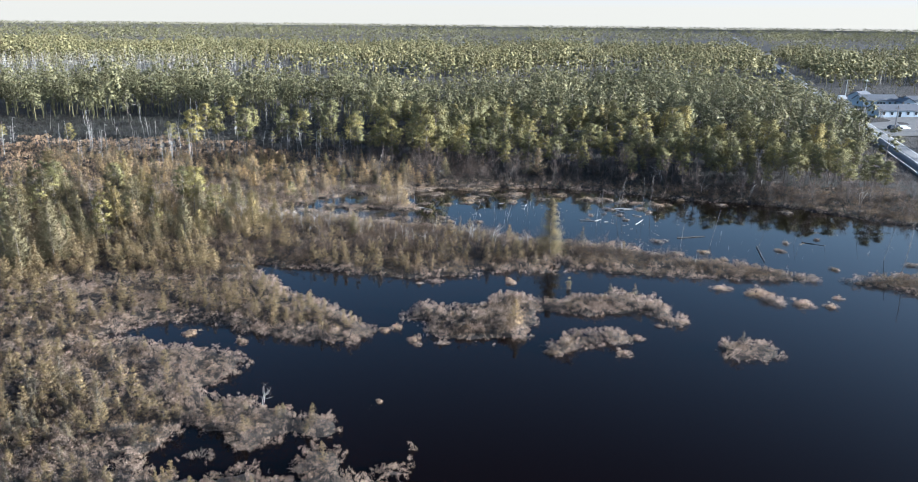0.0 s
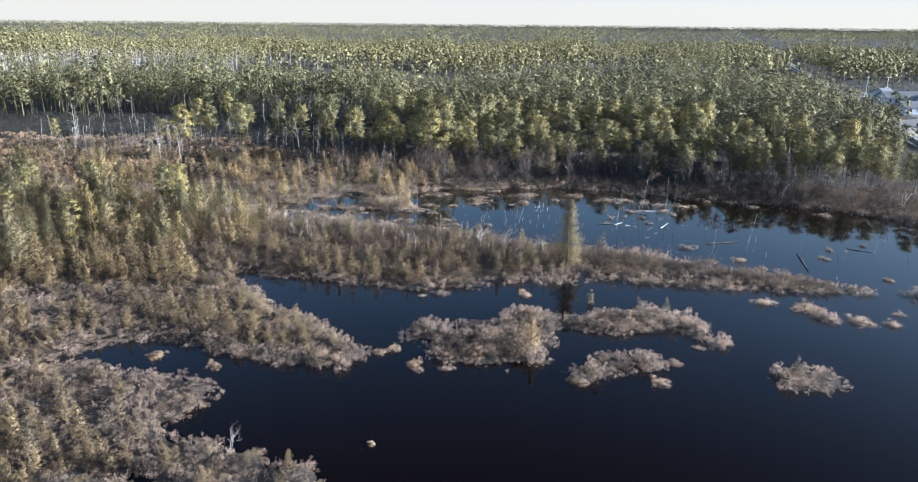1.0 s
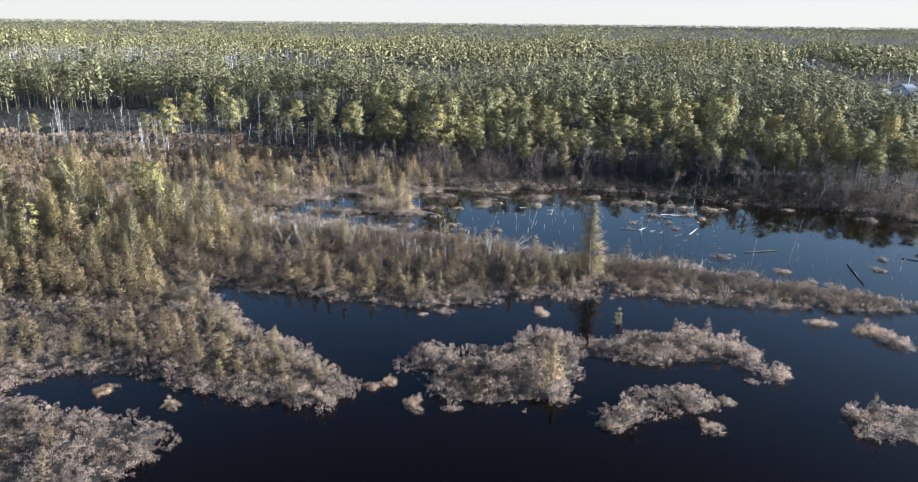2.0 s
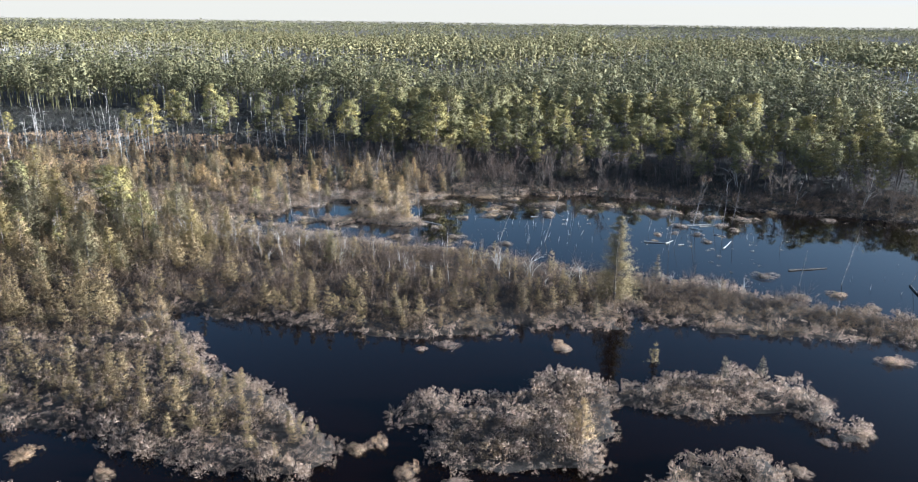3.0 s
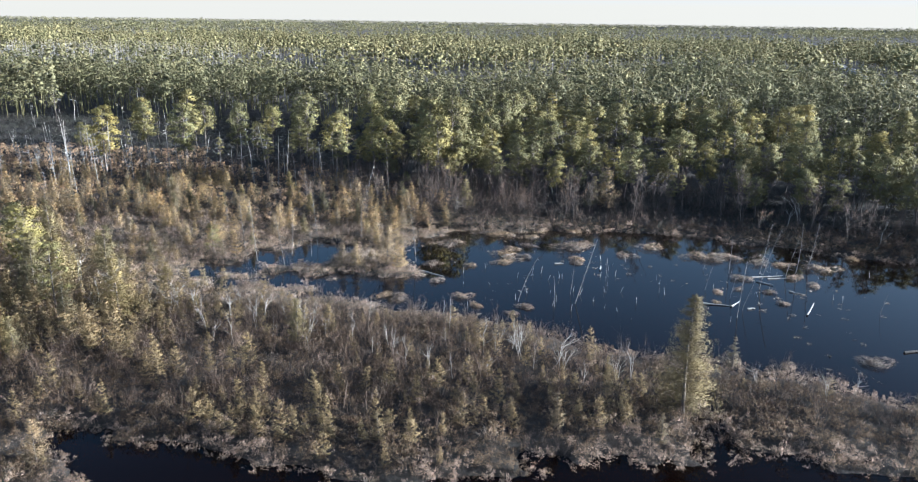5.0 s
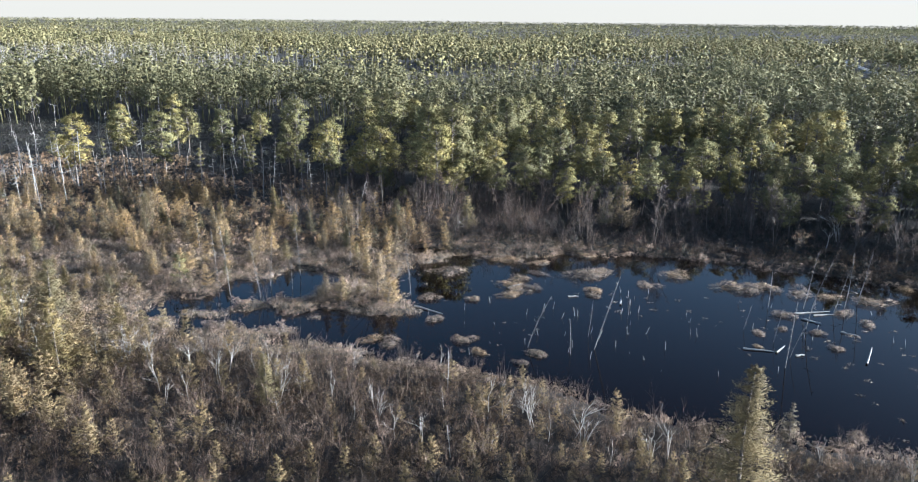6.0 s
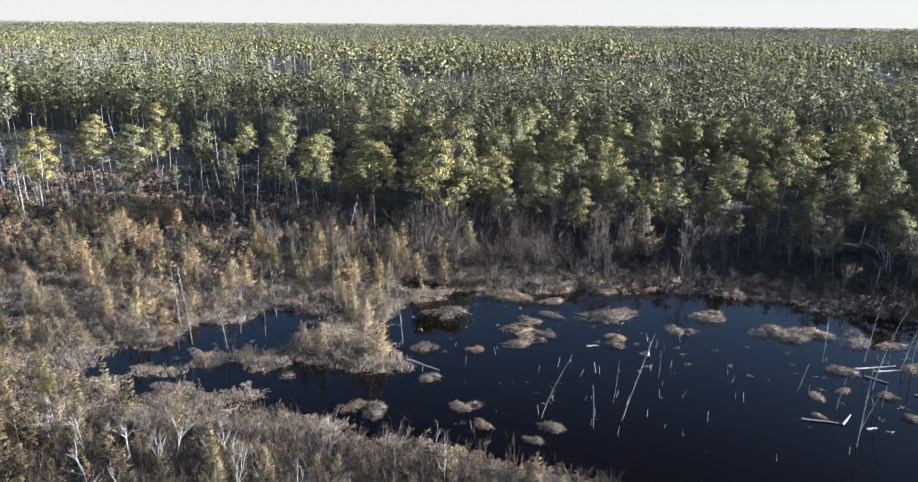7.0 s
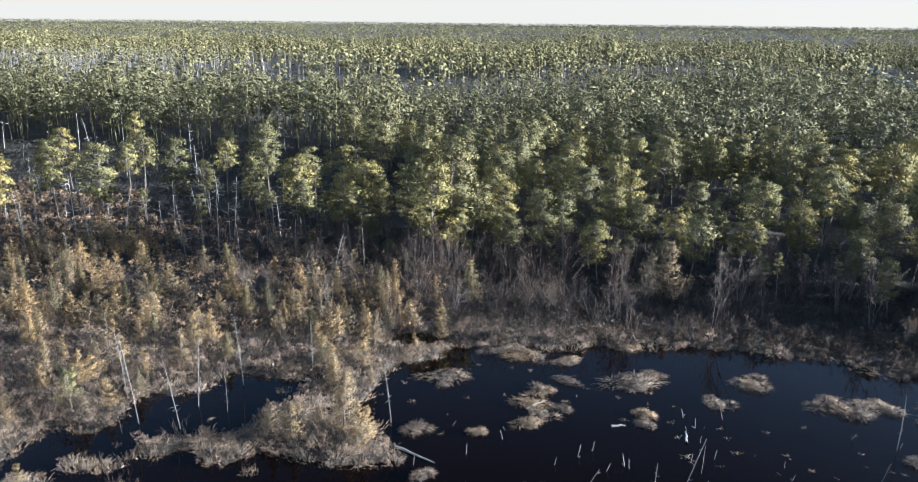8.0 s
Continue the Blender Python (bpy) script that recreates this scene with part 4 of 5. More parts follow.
MARSH_SNAGS = [(-30.5, 136.3, 6.2, -0.2), (-28.1, 133.1, 7.9, 0), (-24.9, 132.6, 6.1, -0.4), (-24.9, 135.7, 5.8, 0.3), (-22.5, 135.1, 3.1, 0), (-22.7, 139.2, 5.7, -0.2), (-28.6, 131.7, 2.4, -0.2), (-10.5, 134.5, 6.2, 0), (-12, 128.8, 3.1, 0), (-18, 142, 4.5, 0.2), (-34, 141, 5, 0.1)]
for x, y, h, dx in POND_SNAGS + POND_POLES + MARSH_SNAGS:
    place(poles[rng.integers(0, 6)], x, y, h / 5.65, rng, 1.0, z=-0.25, tip=(math.degrees(math.atan2(dx, h)), rng.normal() * 4))

# dead trunks far off among the woods
X, Y = np.concatenate([rng.normal(-215, 48, 1500), rng.uniform(-420, 420, 2600), rng.normal(75, 22, 120), rng.normal(-112, 16, 70), rng.normal(-80, 25, 30)]), np.concatenate([rng.normal(425, 50, 1500), rng.uniform(420, 900, 2600), rng.normal(430, 20, 120), rng.normal(412, 14, 70), rng.normal(235, 8, 30)])
keep = in_view(X, Y, 5) & ((Y < 420) | (X < -150) | (value_noise(X, Y * 2.0, 90, 71) > 0.55)) & (np.abs(road_off(X, Y)) > 10)
X, Y = X[keep], Y[keep]
Z = ground_z(X, Y)
B = np.stack([X, Y, Z], 1)
T = B + np.stack([rng.normal(size=len(X)) * 0.5, rng.normal(size=len(X)) * 0.5, np.where(Y > 300, rng.uniform(9, 15, len(X)), rng.uniform(5, 9, len(X)))], 1)
sh = [spikes(B, T, np.where(Y > 300, 0.24, 0.12)[:, None], rng)]
for q in range(2):
    k = rng.uniform(0.5, 0.9, (len(X), 1))
    sh.append(spikes(B + (T - B) * k, B + (T - B) * k + rng.normal(size=(len(X), 3)) * [1.1, 1.1, 0.5], 0.12, rng))
V, F = join(sh)
stuff("dead_trunks", V, F, DEAD, "bleached dead trunks standing among distant pines", "dead trees")

# ---------------------------------------------------------------- leafless trees
def bare_kind(label, m, group, **k):
    limbs, twigs = bare_shape(rng, **k)
    root = tagged(new("leafless_tree"), label, "leafless tree", group)
    part("trunk", build("trunk", *limbs, [m]), root)
    tagged(part("twig_haze", build("twig_haze", *twigs, [TWIG]), root), kind="stuff")
    return pattern(root)


birches = [bare_kind("pale-barked leafless tree with forked limbs", PALE, "leafless trees on the bog", h=5.0, stems=int(rng.integers(1, 4)), depth=3, spreading=0.42, thick=0.0105) for i in range(6)]
maples = [bare_kind("grey leafless maple with a wide fan of twigs", BARK, "leafless trees below the wood", h=6.5, stems=int(rng.integers(2, 5)), depth=3, spreading=0.34, thick=0.0048) for i in range(6)]
DIKE_TREES = [(-45, 126, 5.8), (-43.8, 122.5, 6.9), (-42.5, 122.6, 6.1), (-33, 117.2, 4.2), (-31.3, 117.8, 4.6), (-28.4, 116.5, 5), (-25.1, 116, 4.8), (-37.6, 120.5, 4.6), (-18.2, 114.5, 3.5), (3.1, 108.6, 5.4), (4.9, 105.6, 2.6), (22.1, 104.2, 3.7), (24.6, 105.6, 2.6), (-4.8, 106, 3.3), (-6.7, 107.4, 3.2), (-8.5, 107.6, 3.7), (-2.4, 106.8, 2.7), (18, 107, 2.4), (31, 99, 2.6), (42, 95, 2.2), (-17.5, 58, 3), (-52, 118, 5), (-56, 128, 6.5), (-64, 122, 6)]
for x, y, h in DIKE_TREES:
    place(birches[rng.integers(0, 6)], x, y, h / 5.6, rng, 3)
for i in range(46):                     # on the dike's back
    x = rng.uniform(-50, 9)
    place(birches[rng.integers(0, 6)], x, np.interp(x, (-50, -20, 9), (124, 114.5, 107.5)) + rng.normal() * 2.5, rng.uniform(0.4, 0.85), rng, 5)
for i in range(85):                     # along the shaded foot of the wood
    x = rng.uniform(-28, 78)
    e, sh = np.interp(x, EDGE_X, EDGE_Y), np.interp(x, SHORE_X, SHORE_Y)
    y = sh + 2 + (e + 5 - sh) * rng.uniform(0.1, 1.0)
    place((maples if rng.uniform() < 0.93 else birches)[rng.integers(0, 6)], x, y, rng.uniform(0.5, 1.25), rng, 3)
MAPLES = [(-11, 163, 8), (-8.5, 162.5, 7.5), (-13, 162, 7), (4, 165, 8.5), (9.5, 166, 7), (26, 166, 7), (30.5, 163, 6.5), (39, 166, 7.5), (15, 190, 10), (17, 188, 9)]
for x, y, h in MAPLES:
    place(maples[rng.integers(0, 6)], x, y, h / 7.0, rng, 2)

for i in range(16):                     # round the yard and along the road
    x, y = 124 + rng.uniform(0, 46), 222 + rng.uniform(0, 88)
    if abs(float(road_off(x, y))) > 7 and not (143 < x < 180 and 272 < y < 325):
        place(maples[rng.integers(0, 6)], x, y, rng.uniform(0.7, 1.3), rng, 3)

# ---------------------------------------------------------------- cedars
def cedar_kind(h, m, label, group="", **k):
    w, l = cedar_shape(rng, h, **k)
    return pattern(tree("cedar", build("trunk", *w, [BARK]), build("crown", *l, [m]), label, "cedar", group))


small_cedars = [cedar_kind(2.2, CEDAR, "small olive-brown cedar with feathery sprays among bog shrubs", "young cedars in the bog", whorls=12, per=22, leaf=0.09, wide=rng.uniform(0.24, 0.34)) for i in range(6)]
tall_cedars = [cedar_kind(6.0, OLIVE, "tall olive-brown cedar with drooping feathery sprays", "tall cedars on the bog's west side", whorls=24, per=40, leaf=0.16, arms=6, wide=rng.uniform(0.28, 0.36), rise=0.25) for i in range(6)]
rusty_cedars = [cedar_kind(4.5, RUSTY, "rust-brown cedar with thin winter-burnt sprays", "rusty cedars in the marsh", whorls=18, per=36, leaf=0.14, arms=5, wide=rng.uniform(0.28, 0.38), rise=0.4) for i in range(5)]
lone = cedar_kind(9.0, GOLDEN, "tall golden-green cedar standing alone at the water's edge", whorls=44, per=46, leaf=0.15, wide=0.26, arms=7, rise=0.1)
place(lone, 11.3, 101.8, 1.0, rng, 0.5)

X, Y = scatter(-100, -26, 78, 136, 3.4, rng)
f = land(X, Y)
keep = (f > 1.5) & (rng.uniform(0, 1, len(X)) < np.clip((-X - 22) / 26, 0, 1) * np.where(Y > 126, 0.35, 0.72)) & in_view(X, Y, 3) & (Y > 92 + np.clip(X + 56, -12, 30) * 0.75)
for x, y in zip(X[keep], Y[keep]):
    pick = rng.uniform()
    kinds = tall_cedars if pick < 0.55 else rusty_cedars if pick < 0.82 else west_pines
    place(kinds[rng.integers(0, len(kinds))], x, y, rng.uniform(0.6, 1.2) * (0.62 if pick >= 0.82 else 1) * np.interp(x, (-64, -30), (1.2, 0.85)), rng, 2)
X, Y = scatter(-85, -12, 132, 170, 2.9, rng)
f = land(X, Y)
keep = (f > 0.8) & (rng.uniform(0, 1, len(X)) < 0.55 * (value_noise(X, Y, 10, 44) > 0.35)) & (Y < np.interp(X, EDGE_X, EDGE_Y) - 4)
for x, y in zip(X[keep], Y[keep]):
    kinds = rusty_cedars if rng.uniform() < 0.72 else tall_cedars
    place(kinds[rng.integers(0, len(kinds))], x, y, rng.uniform(0.45, 1.0) * np.interp(y, (134, 160), (0.65, 0.95)) * (1.0 if kinds is rusty_cedars else 0.7), rng, 2)
SPECIMENS = [(-18.1, 111.9, 3.9), (5.2, 76.5, 3.2), (12.6, 89.5, 2.6), (20.5, 87.8, 2), (-13.6, 133, 4.6), (-16.8, 131.4, 3), (17, 109.6, 3), (2.5, 99, 2.6), (9, 98, 2.2), (-9, 97, 2.2), (-29, 93, 3), (17.5, 87, 1.8), (29.2, 74.2, 1.6), (-21, 156, 5), (-15, 157, 4.2), (12.1, 161, 5), (14.1, 160, 6), (-6, 158, 4.4)]
for i, (x, y, h) in enumerate(SPECIMENS):
    kinds, base = (rusty_cedars, 4.5) if i % 3 == 1 or i == 4 else (small_cedars, 2.2) if h < 3.5 else (tall_cedars, 6.0)
    place(kinds[rng.integers(0, len(kinds))], x, y, h / base, rng, 2)

# young cedars: the nearest as trees, the rest as one growth
X, Y = scatter(-85, 24, 46, 135, 1.4, rng)
f = land(X, Y)
n9 = value_noise(X, Y, 8, 41)
p_c = np.where(Y < 98, 0.9, 0.75) * (f > 1.3) * np.clip((n9 - 0.2) * 2.2, 0.08, 1)
p_c = np.where((X > -9) & (Y < 92), p_c * 0.05, p_c)
p_c = np.where(Y > 122, p_c * 0.4, p_c)
p_c = np.where((X > 9) & (Y > 91), p_c * 0.12, np.where((Y > 106) & (X > -30), p_c * 0.4, p_c))
keep = (rng.uniform(0, 1, len(X)) < p_c) & in_view(X, Y, 4)
X, Y, f = X[keep], Y[keep], f[keep]
size = rng.uniform(0.6, 1.5, len(X)) * np.where(Y > 91, np.interp(X, (-30, -15), (1.1, 0.82)), np.clip(0.5 + f * 0.06, 0.5, 1.05))
sel = np.argsort(np.hypot(X + 30, Y - 62) + rng.uniform(0, 30, len(X)))
for i in sel[:40]:
    place(small_cedars[rng.integers(0, 6)], X[i], Y[i], size[i], rng, 3)
low = [cedar_shape(rng, 2.2, whorls=11, per=11, leaf=0.12, wide=rng.uniform(0.24, 0.36), rise=0.5)[1] for i in range(8)]
sel = sel[40:]
V, F = spread(low, X[sel], Y[sel], ground_z(X[sel], Y[sel]), size[sel], rng)
stuff("young_cedars", V, F, CEDAR, "olive-brown young cedars crowding the boggy ground", "young cedars")

# rusty young growth over the marsh and up to the wood
X, Y = scatter(-100, -8, 128, 178, 1.5, rng)
keep = (land(X, Y) > 0.6) & (rng.uniform(0, 1, len(X)) < 0.55 * np.clip((value_noise(X, Y, 9, 46) - 0.3) * 2.5, 0, 1) * np.where(Y < 148, 0.22, 1)) & (Y < np.interp(X, EDGE_X, EDGE_Y)) & in_view(X, Y, 4)
for m, part_, label in ((RUSTY, keep & (rng.uniform(0, 1, len(X)) < 0.6), "rust-brown young cedars over the marsh"), (CEDAR, keep & (rng.uniform(0, 1, len(X)) < 0.5), "olive young cedars over the marsh")):
    V, F = spread(low, X[part_], Y[part_], ground_z(X[part_], Y[part_]), rng.uniform(0.6, 1.5, part_.sum()), rng)
    stuff("young_cedars", V, F, m, label, "young cedars")

# ---------------------------------------------------------------- bog shrubs
bushes = [bush_shape(rng) for i in range(10)]
brushes = [brush_shape(rng) for i in range(10)]
sedges = [sedge_shape(rng, n=60, h=0.6, width=0.013, mound=0.36) for i in range(8)]
X, Y = scatter(-95, 85, 44, 152, 0.64, rng)
F0 = land(X, Y)
n1, n2 = value_noise(X, Y, 6, 31), value_noise(X, Y, 2.5, 32)
tuft = value_noise(X, Y, 1.5, 35)         # bushes crowd together, with dark gaps between
ok = (F0 > -0.35) & (np.abs(X + 2) < Y * 0.64 + 4)
rim = np.clip(1 - F0 / 2.2, 0, 1)
marsh = (Y > 119) & (X < 4)
u = rng.uniform(0, 1, len(X))
sed = ok & (u < np.where(marsh, 0.28, 0.02))
tuf = ok & ~sed & (u < np.where(marsh, 0.66 + 0.2 * (n1 > 0.6), np.where(Y > 100, 0.62 + 0.3 * rim, 0.92)))
dark = tuf & (rng.uniform(0, 1, len(X)) < np.clip(np.where(Y > 91, 1.05, 0.35) - 0.9 * rim + (n1 - 0.5) * 1.0, 0, 1) * np.where(marsh, 0.25, 1))
bru = ok & ~sed & ~tuf & (Y > 96) & ((Y < 119) | (rng.uniform(0, 1, len(X)) < 0.15))
for name, sel, shapes, m, size, label in (
        ("bog_shrubs", tuf & ~dark, bushes, SHRUB, 0.85, "pale pinkish-tan leatherleaf shrubs along the shore"),
        ("bog_shrubs", dark, bushes, SHRUB_DARK, 0.9, "olive-brown bog shrubs in a dense low carpet"),
        ("thicket", bru, brushes, TWIG, 1.0, "leafless grey-brown thicket on the boggy ground"),
        ("sedges", sed, sedges, SEDGE, 1.0, "tan dead sedge tussocks in the marsh")):
    V, F = spread(shapes, X[sel], Y[sel], np.maximum(ground_z(X[sel], Y[sel]), 0) - 0.08, size * rng.uniform(0.6, 1.35, sel.sum()) * (0.45 + 0.5 * n2[sel] + 0.75 * tuft[sel]) * np.where((X[sel] > -9) & (Y[sel] < 91), 0.9 + 0.12 * np.clip(F0[sel], 0, 5), 1.0) * np.where(F0[sel] < 0, 0.7, 1), rng)
    stuff(name, V, F, m, label, "shrubs" if "sedge" not in name else "sedges")

X, Y = scatter(-62, 6, 117, 156, 0.5, rng)
keep = (land(X, Y) > -0.25) & in_view(X, Y, 2) & (rng.uniform(0, 1, len(X)) < 0.85) & (Y < 156)
V, F = spread([sedge_shape(rng, n=20, h=0.36, width=0.013, mound=0.4) for i in range(8)], X[keep], Y[keep], np.maximum(ground_z(X[keep], Y[keep]), 0) - 0.03, rng.uniform(0.7, 1.5, keep.sum()), rng, 0.2)
stuff("sedges", V, F, SEDGE, "pale matted sedge thatch over the marsh", "sedges")

# tall brown brush against the wood's edge
tall = [brush_shape(rng, n=9, h=4.2, width=0.034, twigs=13) for i in range(8)]
X, Y = scatter(-48, 6, 140, 176, 2.1, rng)
e, sh = np.interp(X, EDGE_X, EDGE_Y), np.interp(X, SHORE_X, SHORE_Y)
sel = (Y > np.maximum(sh + 3, e - 13)) & (Y < e + 5) & (land(X, Y) > 0.5) & (rng.uniform(0, 1, len(X)) < 0.5) & in_view(X, Y, 4)
V, F = spread(tall, X[sel], Y[sel], ground_z(X[sel], Y[sel]), rng.uniform(0.5, 1.35, sel.sum()), rng, 0.1)
stuff("thicket", V, F, TWIG, "tall brown leafless brush against the wood's edge", "shrubs")

# brush below the wood and over the clearing
X, Y = scatter(-165, 105, 110, 250, 1.3, rng)
e, sh = np.interp(X, EDGE_X, EDGE_Y), np.interp(X, SHORE_X, SHORE_Y)
foot = (land(X, Y) > 0.2) & (Y < e + 6) & (Y > np.where(X < -12, 148, sh)) & (rng.uniform(0, 1, len(X)) < np.where(X < -14, 0.14, 0.85))
open_ = (np.hypot((X + 100) / 95, (Y - 213) / 42) < 1) & (rng.uniform(0, 1, len(X)) < 0.75)
east = (X > 76) & (road_off(X, Y) < -5) & (land(X, Y) > 0.4) & (rng.uniform(0, 1, len(X)) < 0.6)
sel = (foot | east) & in_view(X, Y, 4)
V, F = spread(brushes, X[sel], Y[sel], ground_z(X[sel], Y[sel]), rng.uniform(0.75, 1.7, sel.sum()) * np.where(X[sel] > 2, 0.75, 1) * (0.7 + 0.6 * value_noise(X[sel], Y[sel], 7, 51)), rng)
stuff("thicket", V, F, TWIG, "tall leafless brush along the foot of the wood", "shrubs")
under = (Y > np.where(X > -8, sh + 0.3, e)) & (Y < e + 22) & (X > -30) & (X < 100) & (road_off(X, Y) < -6) & (land(X, Y) > 0) & (rng.uniform(0, 1, len(X)) < np.where((Y < e + 14) & (X < 60), 0.75, 0.3))
fringe = (land(X, Y) > 0.2) & (Y < e + 4) & (Y > 149) & (X < -8) & (rng.uniform(0, 1, len(X)) < 0.85)
dry = (np.hypot((X + 92) / 48, (Y - 178) / 26) < 0.7 + 0.5 * value_noise(X, Y, 12, 53)) & (Y > 148) & (rng.uniform(0, 1, len(X)) < 0.8)
small = [bush_shape(rng, n=70, leaf=0.12, lobes=5) for i in range(6)]
for m, sel, label in ((HEATH, (open_ & ~fringe & ~dry) | under, "dark olive heath shrubs in the clearing and under pines"),
                      (SHRUB, (fringe & (rng.uniform(0, 1, len(X)) < 0.55)) | dry, "pale tan shrubs at the edge of the marsh"),
                      (SHRUB_DARK, fringe & (rng.uniform(0, 1, len(X)) < 0.5), "olive-brown shrubs at the edge of the marsh")):
    sel = sel & in_view(X, Y, 4)
    V, F = spread(small, X[sel], Y[sel], ground_z(X[sel], Y[sel]), rng.uniform(0.8, 1.7, sel.sum()), rng)
    stuff("heath_shrubs", V, F, m, label, "shrubs")

# ---------------------------------------------------------------- hummocks in the water
def hummock_kind(r, h, m, label, leafy=False):
    """A hump of roots with a thatch of blades hanging over its rim."""
    n = 520
    lobe = rng.normal(size=(4, 2)) * r * 0.42
    li = rng.integers(0, 4, n)
    a, k = rng.uniform(0, 2 * math.pi, n), np.sqrt(rng.uniform(0, 1, n))
    B = np.stack([lobe[li, 0] + np.cos(a) * k * r * 0.5, lobe[li, 1] + np.sin(a) * k * r * 0.5, h * (0.9 - k ** 2 * 0.8) * rng.uniform(0.5, 1.1, 4)[li]], 1)
    D = np.stack([np.cos(a) * k * 1.3, np.sin(a) * k * 1.3, np.full(n, 0.5)], 1) + rng.normal(size=(n, 3)) * 0.45
    root = tagged(new("hummock"), label, "hummock", "hummocks in the pond")
    core = []
    rings, seg = 4, 10
    for i in range(rings + 1):
        t = i / rings
        rr = r * 0.72 * math.cos(t * 1.45)
        core += [(math.cos(j * 2 * math.pi / seg) * rr * rng.uniform(0.85, 1.1), math.sin(j * 2 * math.pi / seg) * rr * rng.uniform(0.85, 1.1), -0.3 + (h * 0.6 + 0.25) * math.sin(t * 1.5)) for j in range(seg)]
    F = []
    for i in range(rings):
        for j in range(seg):
            p, q = i * seg + j, i * seg + (j + 1) % seg
            F += [(p, q, q + seg), (p, q + seg, p + seg)]
    part("root_mound", build("root_mound", np.array(core), F, [GROUND]), root)
    part("thatch", build("thatch", *blades(B, D, 0.44, 0.017, rng, 0.6), [m]), root)
    return pattern(root)


hummocks = [hummock_kind(rng.uniform(0.8, 1.1), rng.uniform(0.3, 0.55), THATCH, "tan sedge hummock rising from black water") for i in range(5)]
leafy = []
for i in range(4):
    k = hummock_kind(1.0, 0.3, SHRUB, "pinkish-tan shrub hummock rising from the water")
    tagged(part("foliage", build("foliage", *spread(bushes, rng.normal(size=7) * 0.45, rng.normal(size=7) * 0.45, np.full(7, 0.1), rng.uniform(0.6, 0.9, 7), rng), [SHRUB]), k), kind="stuff")
    leafy.append(k)
# x, y, radius
SEDGE_HUMMOCKS = [(-7.2, 141.7, 1.5), (-1.1, 145.9, 1.6), (-0.6, 138, 1.4), (0.2, 139.8, 1.3), (2.5, 141.9, 1.1), (7.7, 141.3, 2.3), (-0.7, 134.8, 1.2), (0.2, 136.4, 1.0), (1.7, 137.1, 0.9), (-7.4, 140.6, 0.9), (9.2, 143.4, 1.3), (7.1, 135.4, 1.0), (16.9, 142.2, 1.5), (13.4, 138.9, 1.1), (7.6, 136.8, 0.9), (4.3, 150, 1.2), (8.1, 148, 1.5), (-4.4, 133.5, 0.8), (-7.7, 128.1, 0.9), (-8.7, 134, 1.4), (-12.9, 123.4, 1.1), (-11, 123, 1.2), (-4.9, 123.9, 0.9), (-3.6, 121.4, 0.8), (1.3, 121.3, 0.9), (-0.1, 119.8, 0.7), (0.4, 146.2, 1.5), (3, 145, 1.4), (-3, 147, 1.6)]
EAST_HUMMOCKS = [(21, 127.3, 0.7), (23.1, 128.3, 0.6), (19.9, 124.3, 0.5), (26.2, 124.2, 0.8), (21.6, 138.8, 1.5), (23.6, 138.4, 1.7), (25.6, 138.9, 1.4), (28.2, 137.6, 1.5), (30.6, 137, 1.2), (34.4, 135.6, 1.5), (24.5, 131.6, 1.2), (26.1, 127.8, 0.8), (30.2, 132.6, 1.2), (31.4, 130, 1), (28.9, 111.6, 1.25), (21.3, 110, 0.9), (30.3, 105, 1.2), (34.2, 106.1, 0.9), (36.4, 103, 0.8), (45.7, 107.4, 1.1), (48.4, 111.7, 0.8), (50.1, 99.2, 0.7), (62, 101.5, 1.2), (54.3, 114, 0.7), (40, 140, 1.3), (46, 136.5, 1.2), (56, 131, 1.3)]
LEAFY_HUMMOCKS = [(-4.1, 91.3, 1), (5.4, 91.6, 0.95), (15.9, 70.3, 1), (-29.4, 73.6, 1), (-23.5, 71.5, 0.8), (40.2, 85.2, 1.5), (37, 86.8, 2), (36, 89.4, 1.5), (32, 90.6, 1.3), (43.2, 85, 0.9), (-7.6, 76, 0.8), (-5.4, 73, 0.9), (-2.6, 72.2, 0.7), (8.6, 70.6, 0.8), (18, 74.6, 0.7), (24.6, 79.4, 0.7), (-8.8, 75.4, 0.7), (-6.2, 90.4, 0.5), (-7.4, 59.6, 0.4), (21.4, 77.8, 0.6), (45.5, 88, 0.6)]
for spots, kinds in ((SEDGE_HUMMOCKS, hummocks), (EAST_HUMMOCKS, hummocks), (LEAFY_HUMMOCKS, leafy)):
    for x, y, r in spots:
        place(kinds[rng.integers(0, len(kinds))], x, y, r * 0.85, rng, 1, z=0.04, stretch=0.95 if r < 1 else 0.7)

# ---------------------------------------------------------------- drift logs and stubs
def log_thing(x0, y0, x1, y1, r, m, label, z=0.06):
    n = 6
    t = np.linspace(0, 1, n)
    P = np.stack([x0 + (x1 - x0) * t + rng.normal(size=n) * 0.03, y0 + (y1 - y0) * t + rng.normal(size=n) * 0.03, z + rng.normal(size=n) * 0.02], 1)
    P -= P[0]
    ob = new("fallen_log", build("fallen_log", *tube(P, r * (1 - 0.5 * t), 7), [m]))
    ob.location = (x0, y0, z)
    tagged(ob, label, "log", "logs in the pond")


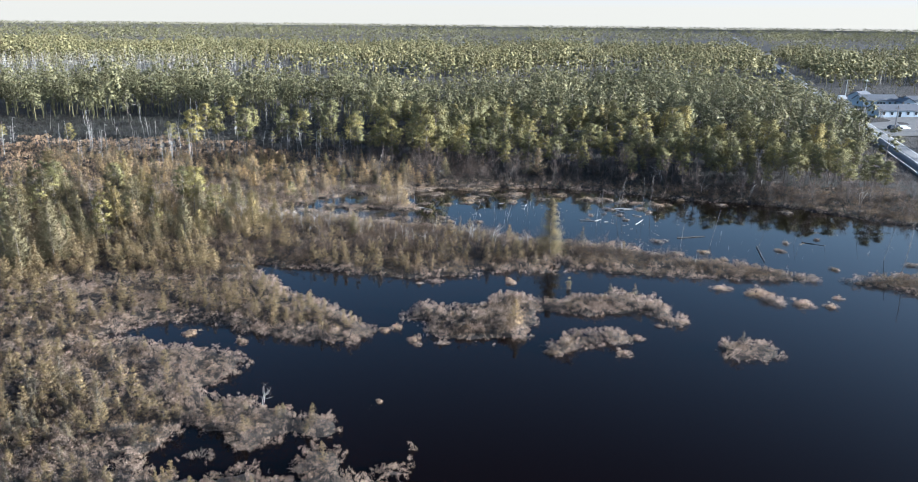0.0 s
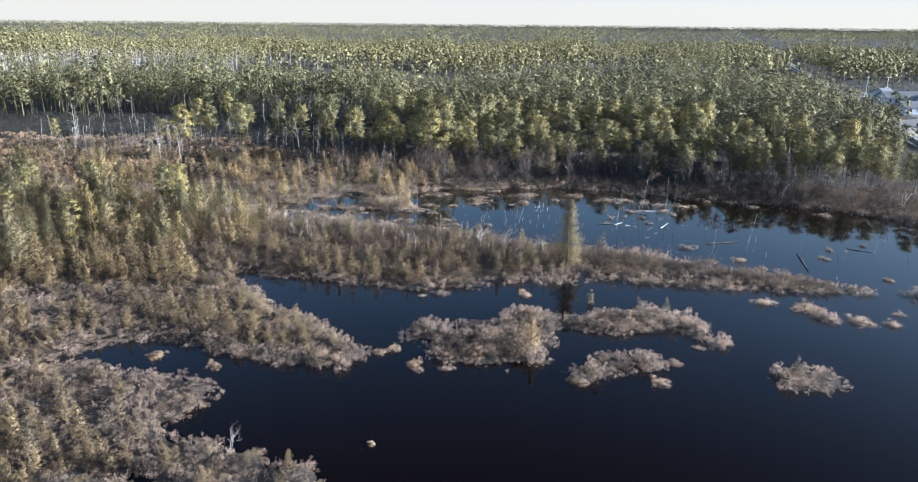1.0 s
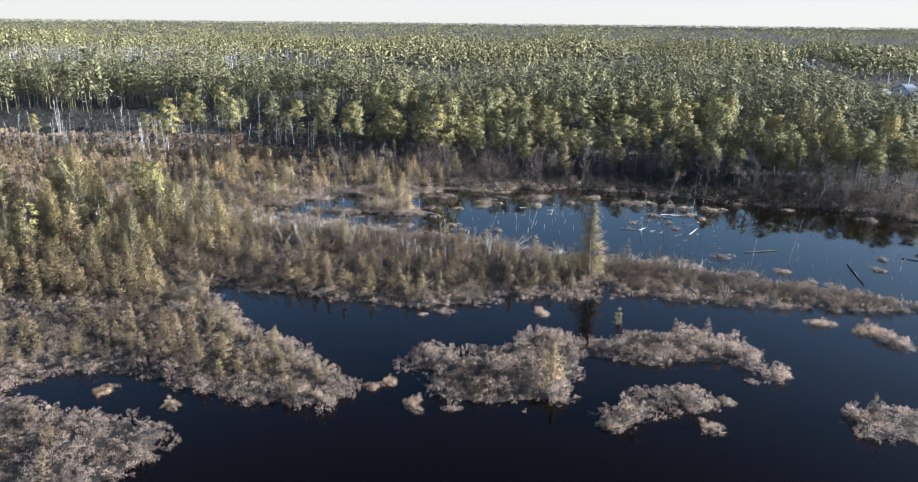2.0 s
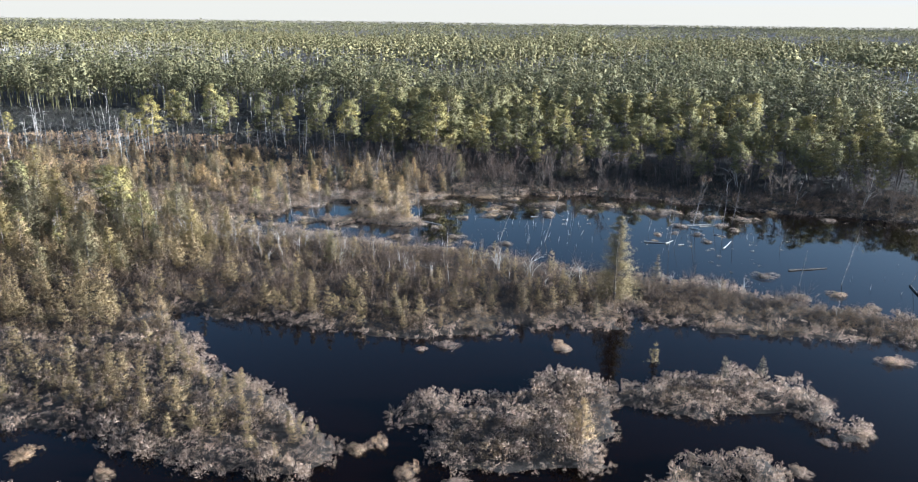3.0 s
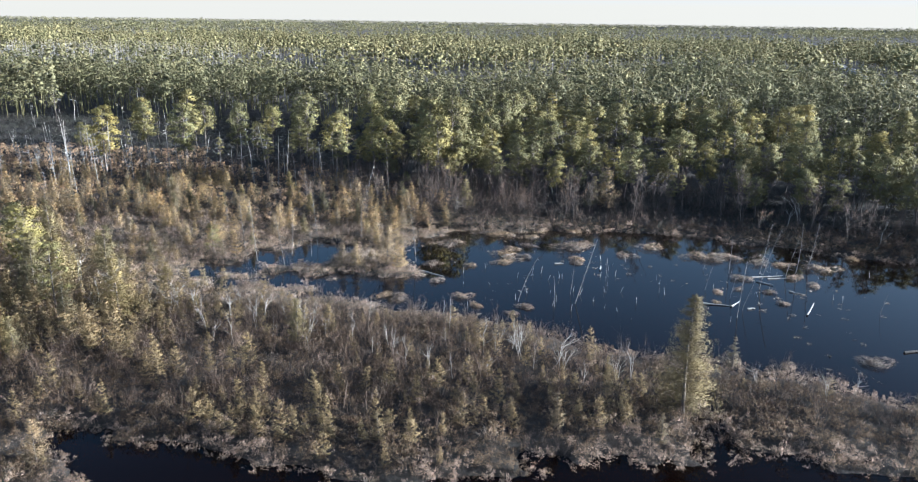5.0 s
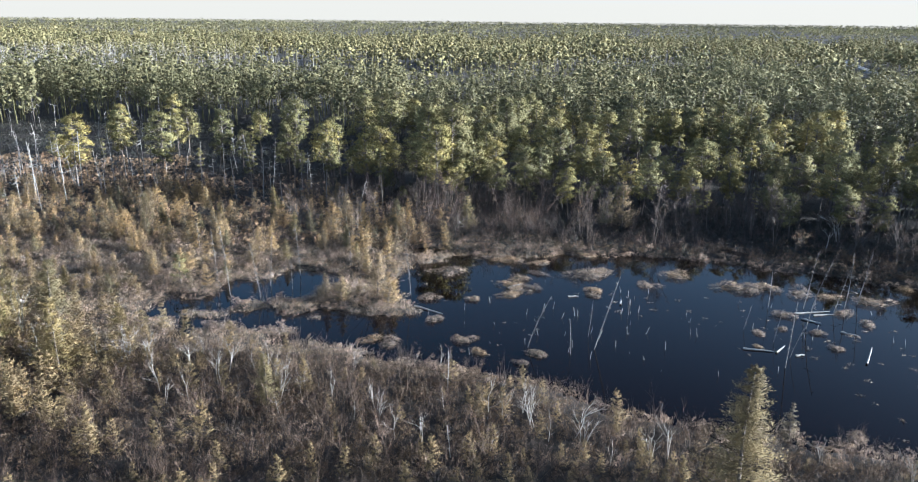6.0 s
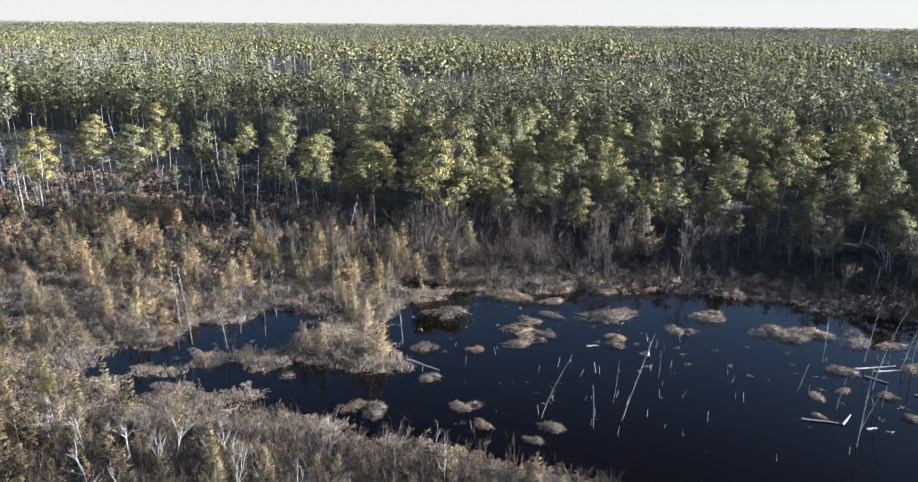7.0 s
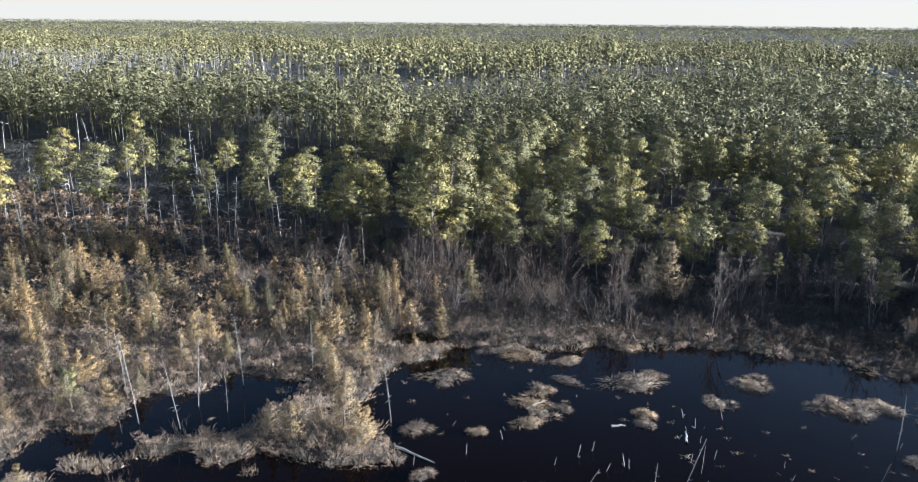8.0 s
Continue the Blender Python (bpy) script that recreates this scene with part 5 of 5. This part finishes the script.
LOGS = [(18.5, 123.9, 20.8, 123.5), (25.9, 130.9, 27.2, 129.8), (28.2, 128, 29.3, 127.3), (25.8, 132.2, 29.3, 132.9), (27.4, 131.8, 29.6, 132.3), (27.5, 121.6, 29.4, 124.8)]
DARK_LOGS = [(32.4, 113.8, 37, 114.9), (51.2, 112.5, 54, 110.9), (43.3, 109.6, 41.8, 102.3)]
WHITE_LOGS = [(21, 123.3, 22.2, 124.8), (22.4, 122.8, 23.2, 123), (-9.8, 131.3, -7.1, 129.6), (-0.9, 137, 0.5, 138.2), (5, 135, 6, 135.2), (9.8, 133.2, 10.1, 134.6)]
for group, m, r, label in ((LOGS, DEAD, 0.09, "grey fallen log lying in the shallow pond"), (DARK_LOGS, WETWOOD, 0.11, "dark waterlogged trunk lying in the pond"), (WHITE_LOGS, DEAD, 0.1, "bleached white log floating on black water")):
    for q in group:
        log_thing(*q, r, m, label)
stubs = [pattern(tagged(new("stump", build("stump", *snag_shape(rng, 1.0, arms=2, whisker=0.25), [DEAD])), "short broken grey stub poking out of the water", "stump", "stubs in the pond")) for i in range(4)]
for i in range(90):
    c = ((6, 130), (28, 129), (10, 124), (44, 112), (-2, 128))[i % 5]
    x, y = c[0] + rng.normal() * 6, c[1] + rng.normal() * 5
    if float(land(np.array([x]), np.array([y]))[0]) < -0.6:
        place(stubs[rng.integers(0, 4)], x, y, rng.uniform(0.5, 1.3), rng, 12, z=-0.05)
wisps = [sedge_shape(rng, n=14, h=0.4, width=0.03) for i in range(6)]
X, Y = scatter(-12, 60, 100, 146, 1.6, rng)
keep = (land(X, Y) < -0.5) & (rng.uniform(0, 1, len(X)) < 0.5 * (value_noise(X, Y, 7, 61) > 0.62))
V, F = spread(wisps, X[keep], Y[keep], np.full(keep.sum(), -0.08), rng.uniform(0.4, 1, keep.sum()), rng, 0.3)
stuff("water_sedges", V, F, SEDGE, "thin wisps of dead sedge breaking the water", "sedges")
V, F = spread([bush_shape(rng, n=30, r=0.5, h=0.3, leaf=0.04, lobes=3)], np.array([-8.2, -7.9]), np.array([58.6, 58.9]), np.array([-0.1, -0.1]), np.array([0.9, 0.6]), rng)
stuff("water_sedges", V, F, TWIG, "a few drowned twigs breaking the still water", "twigs")

for k in PATTERNS:
    for o in (*k.children_recursive, k):
        bpy.data.objects.remove(o)
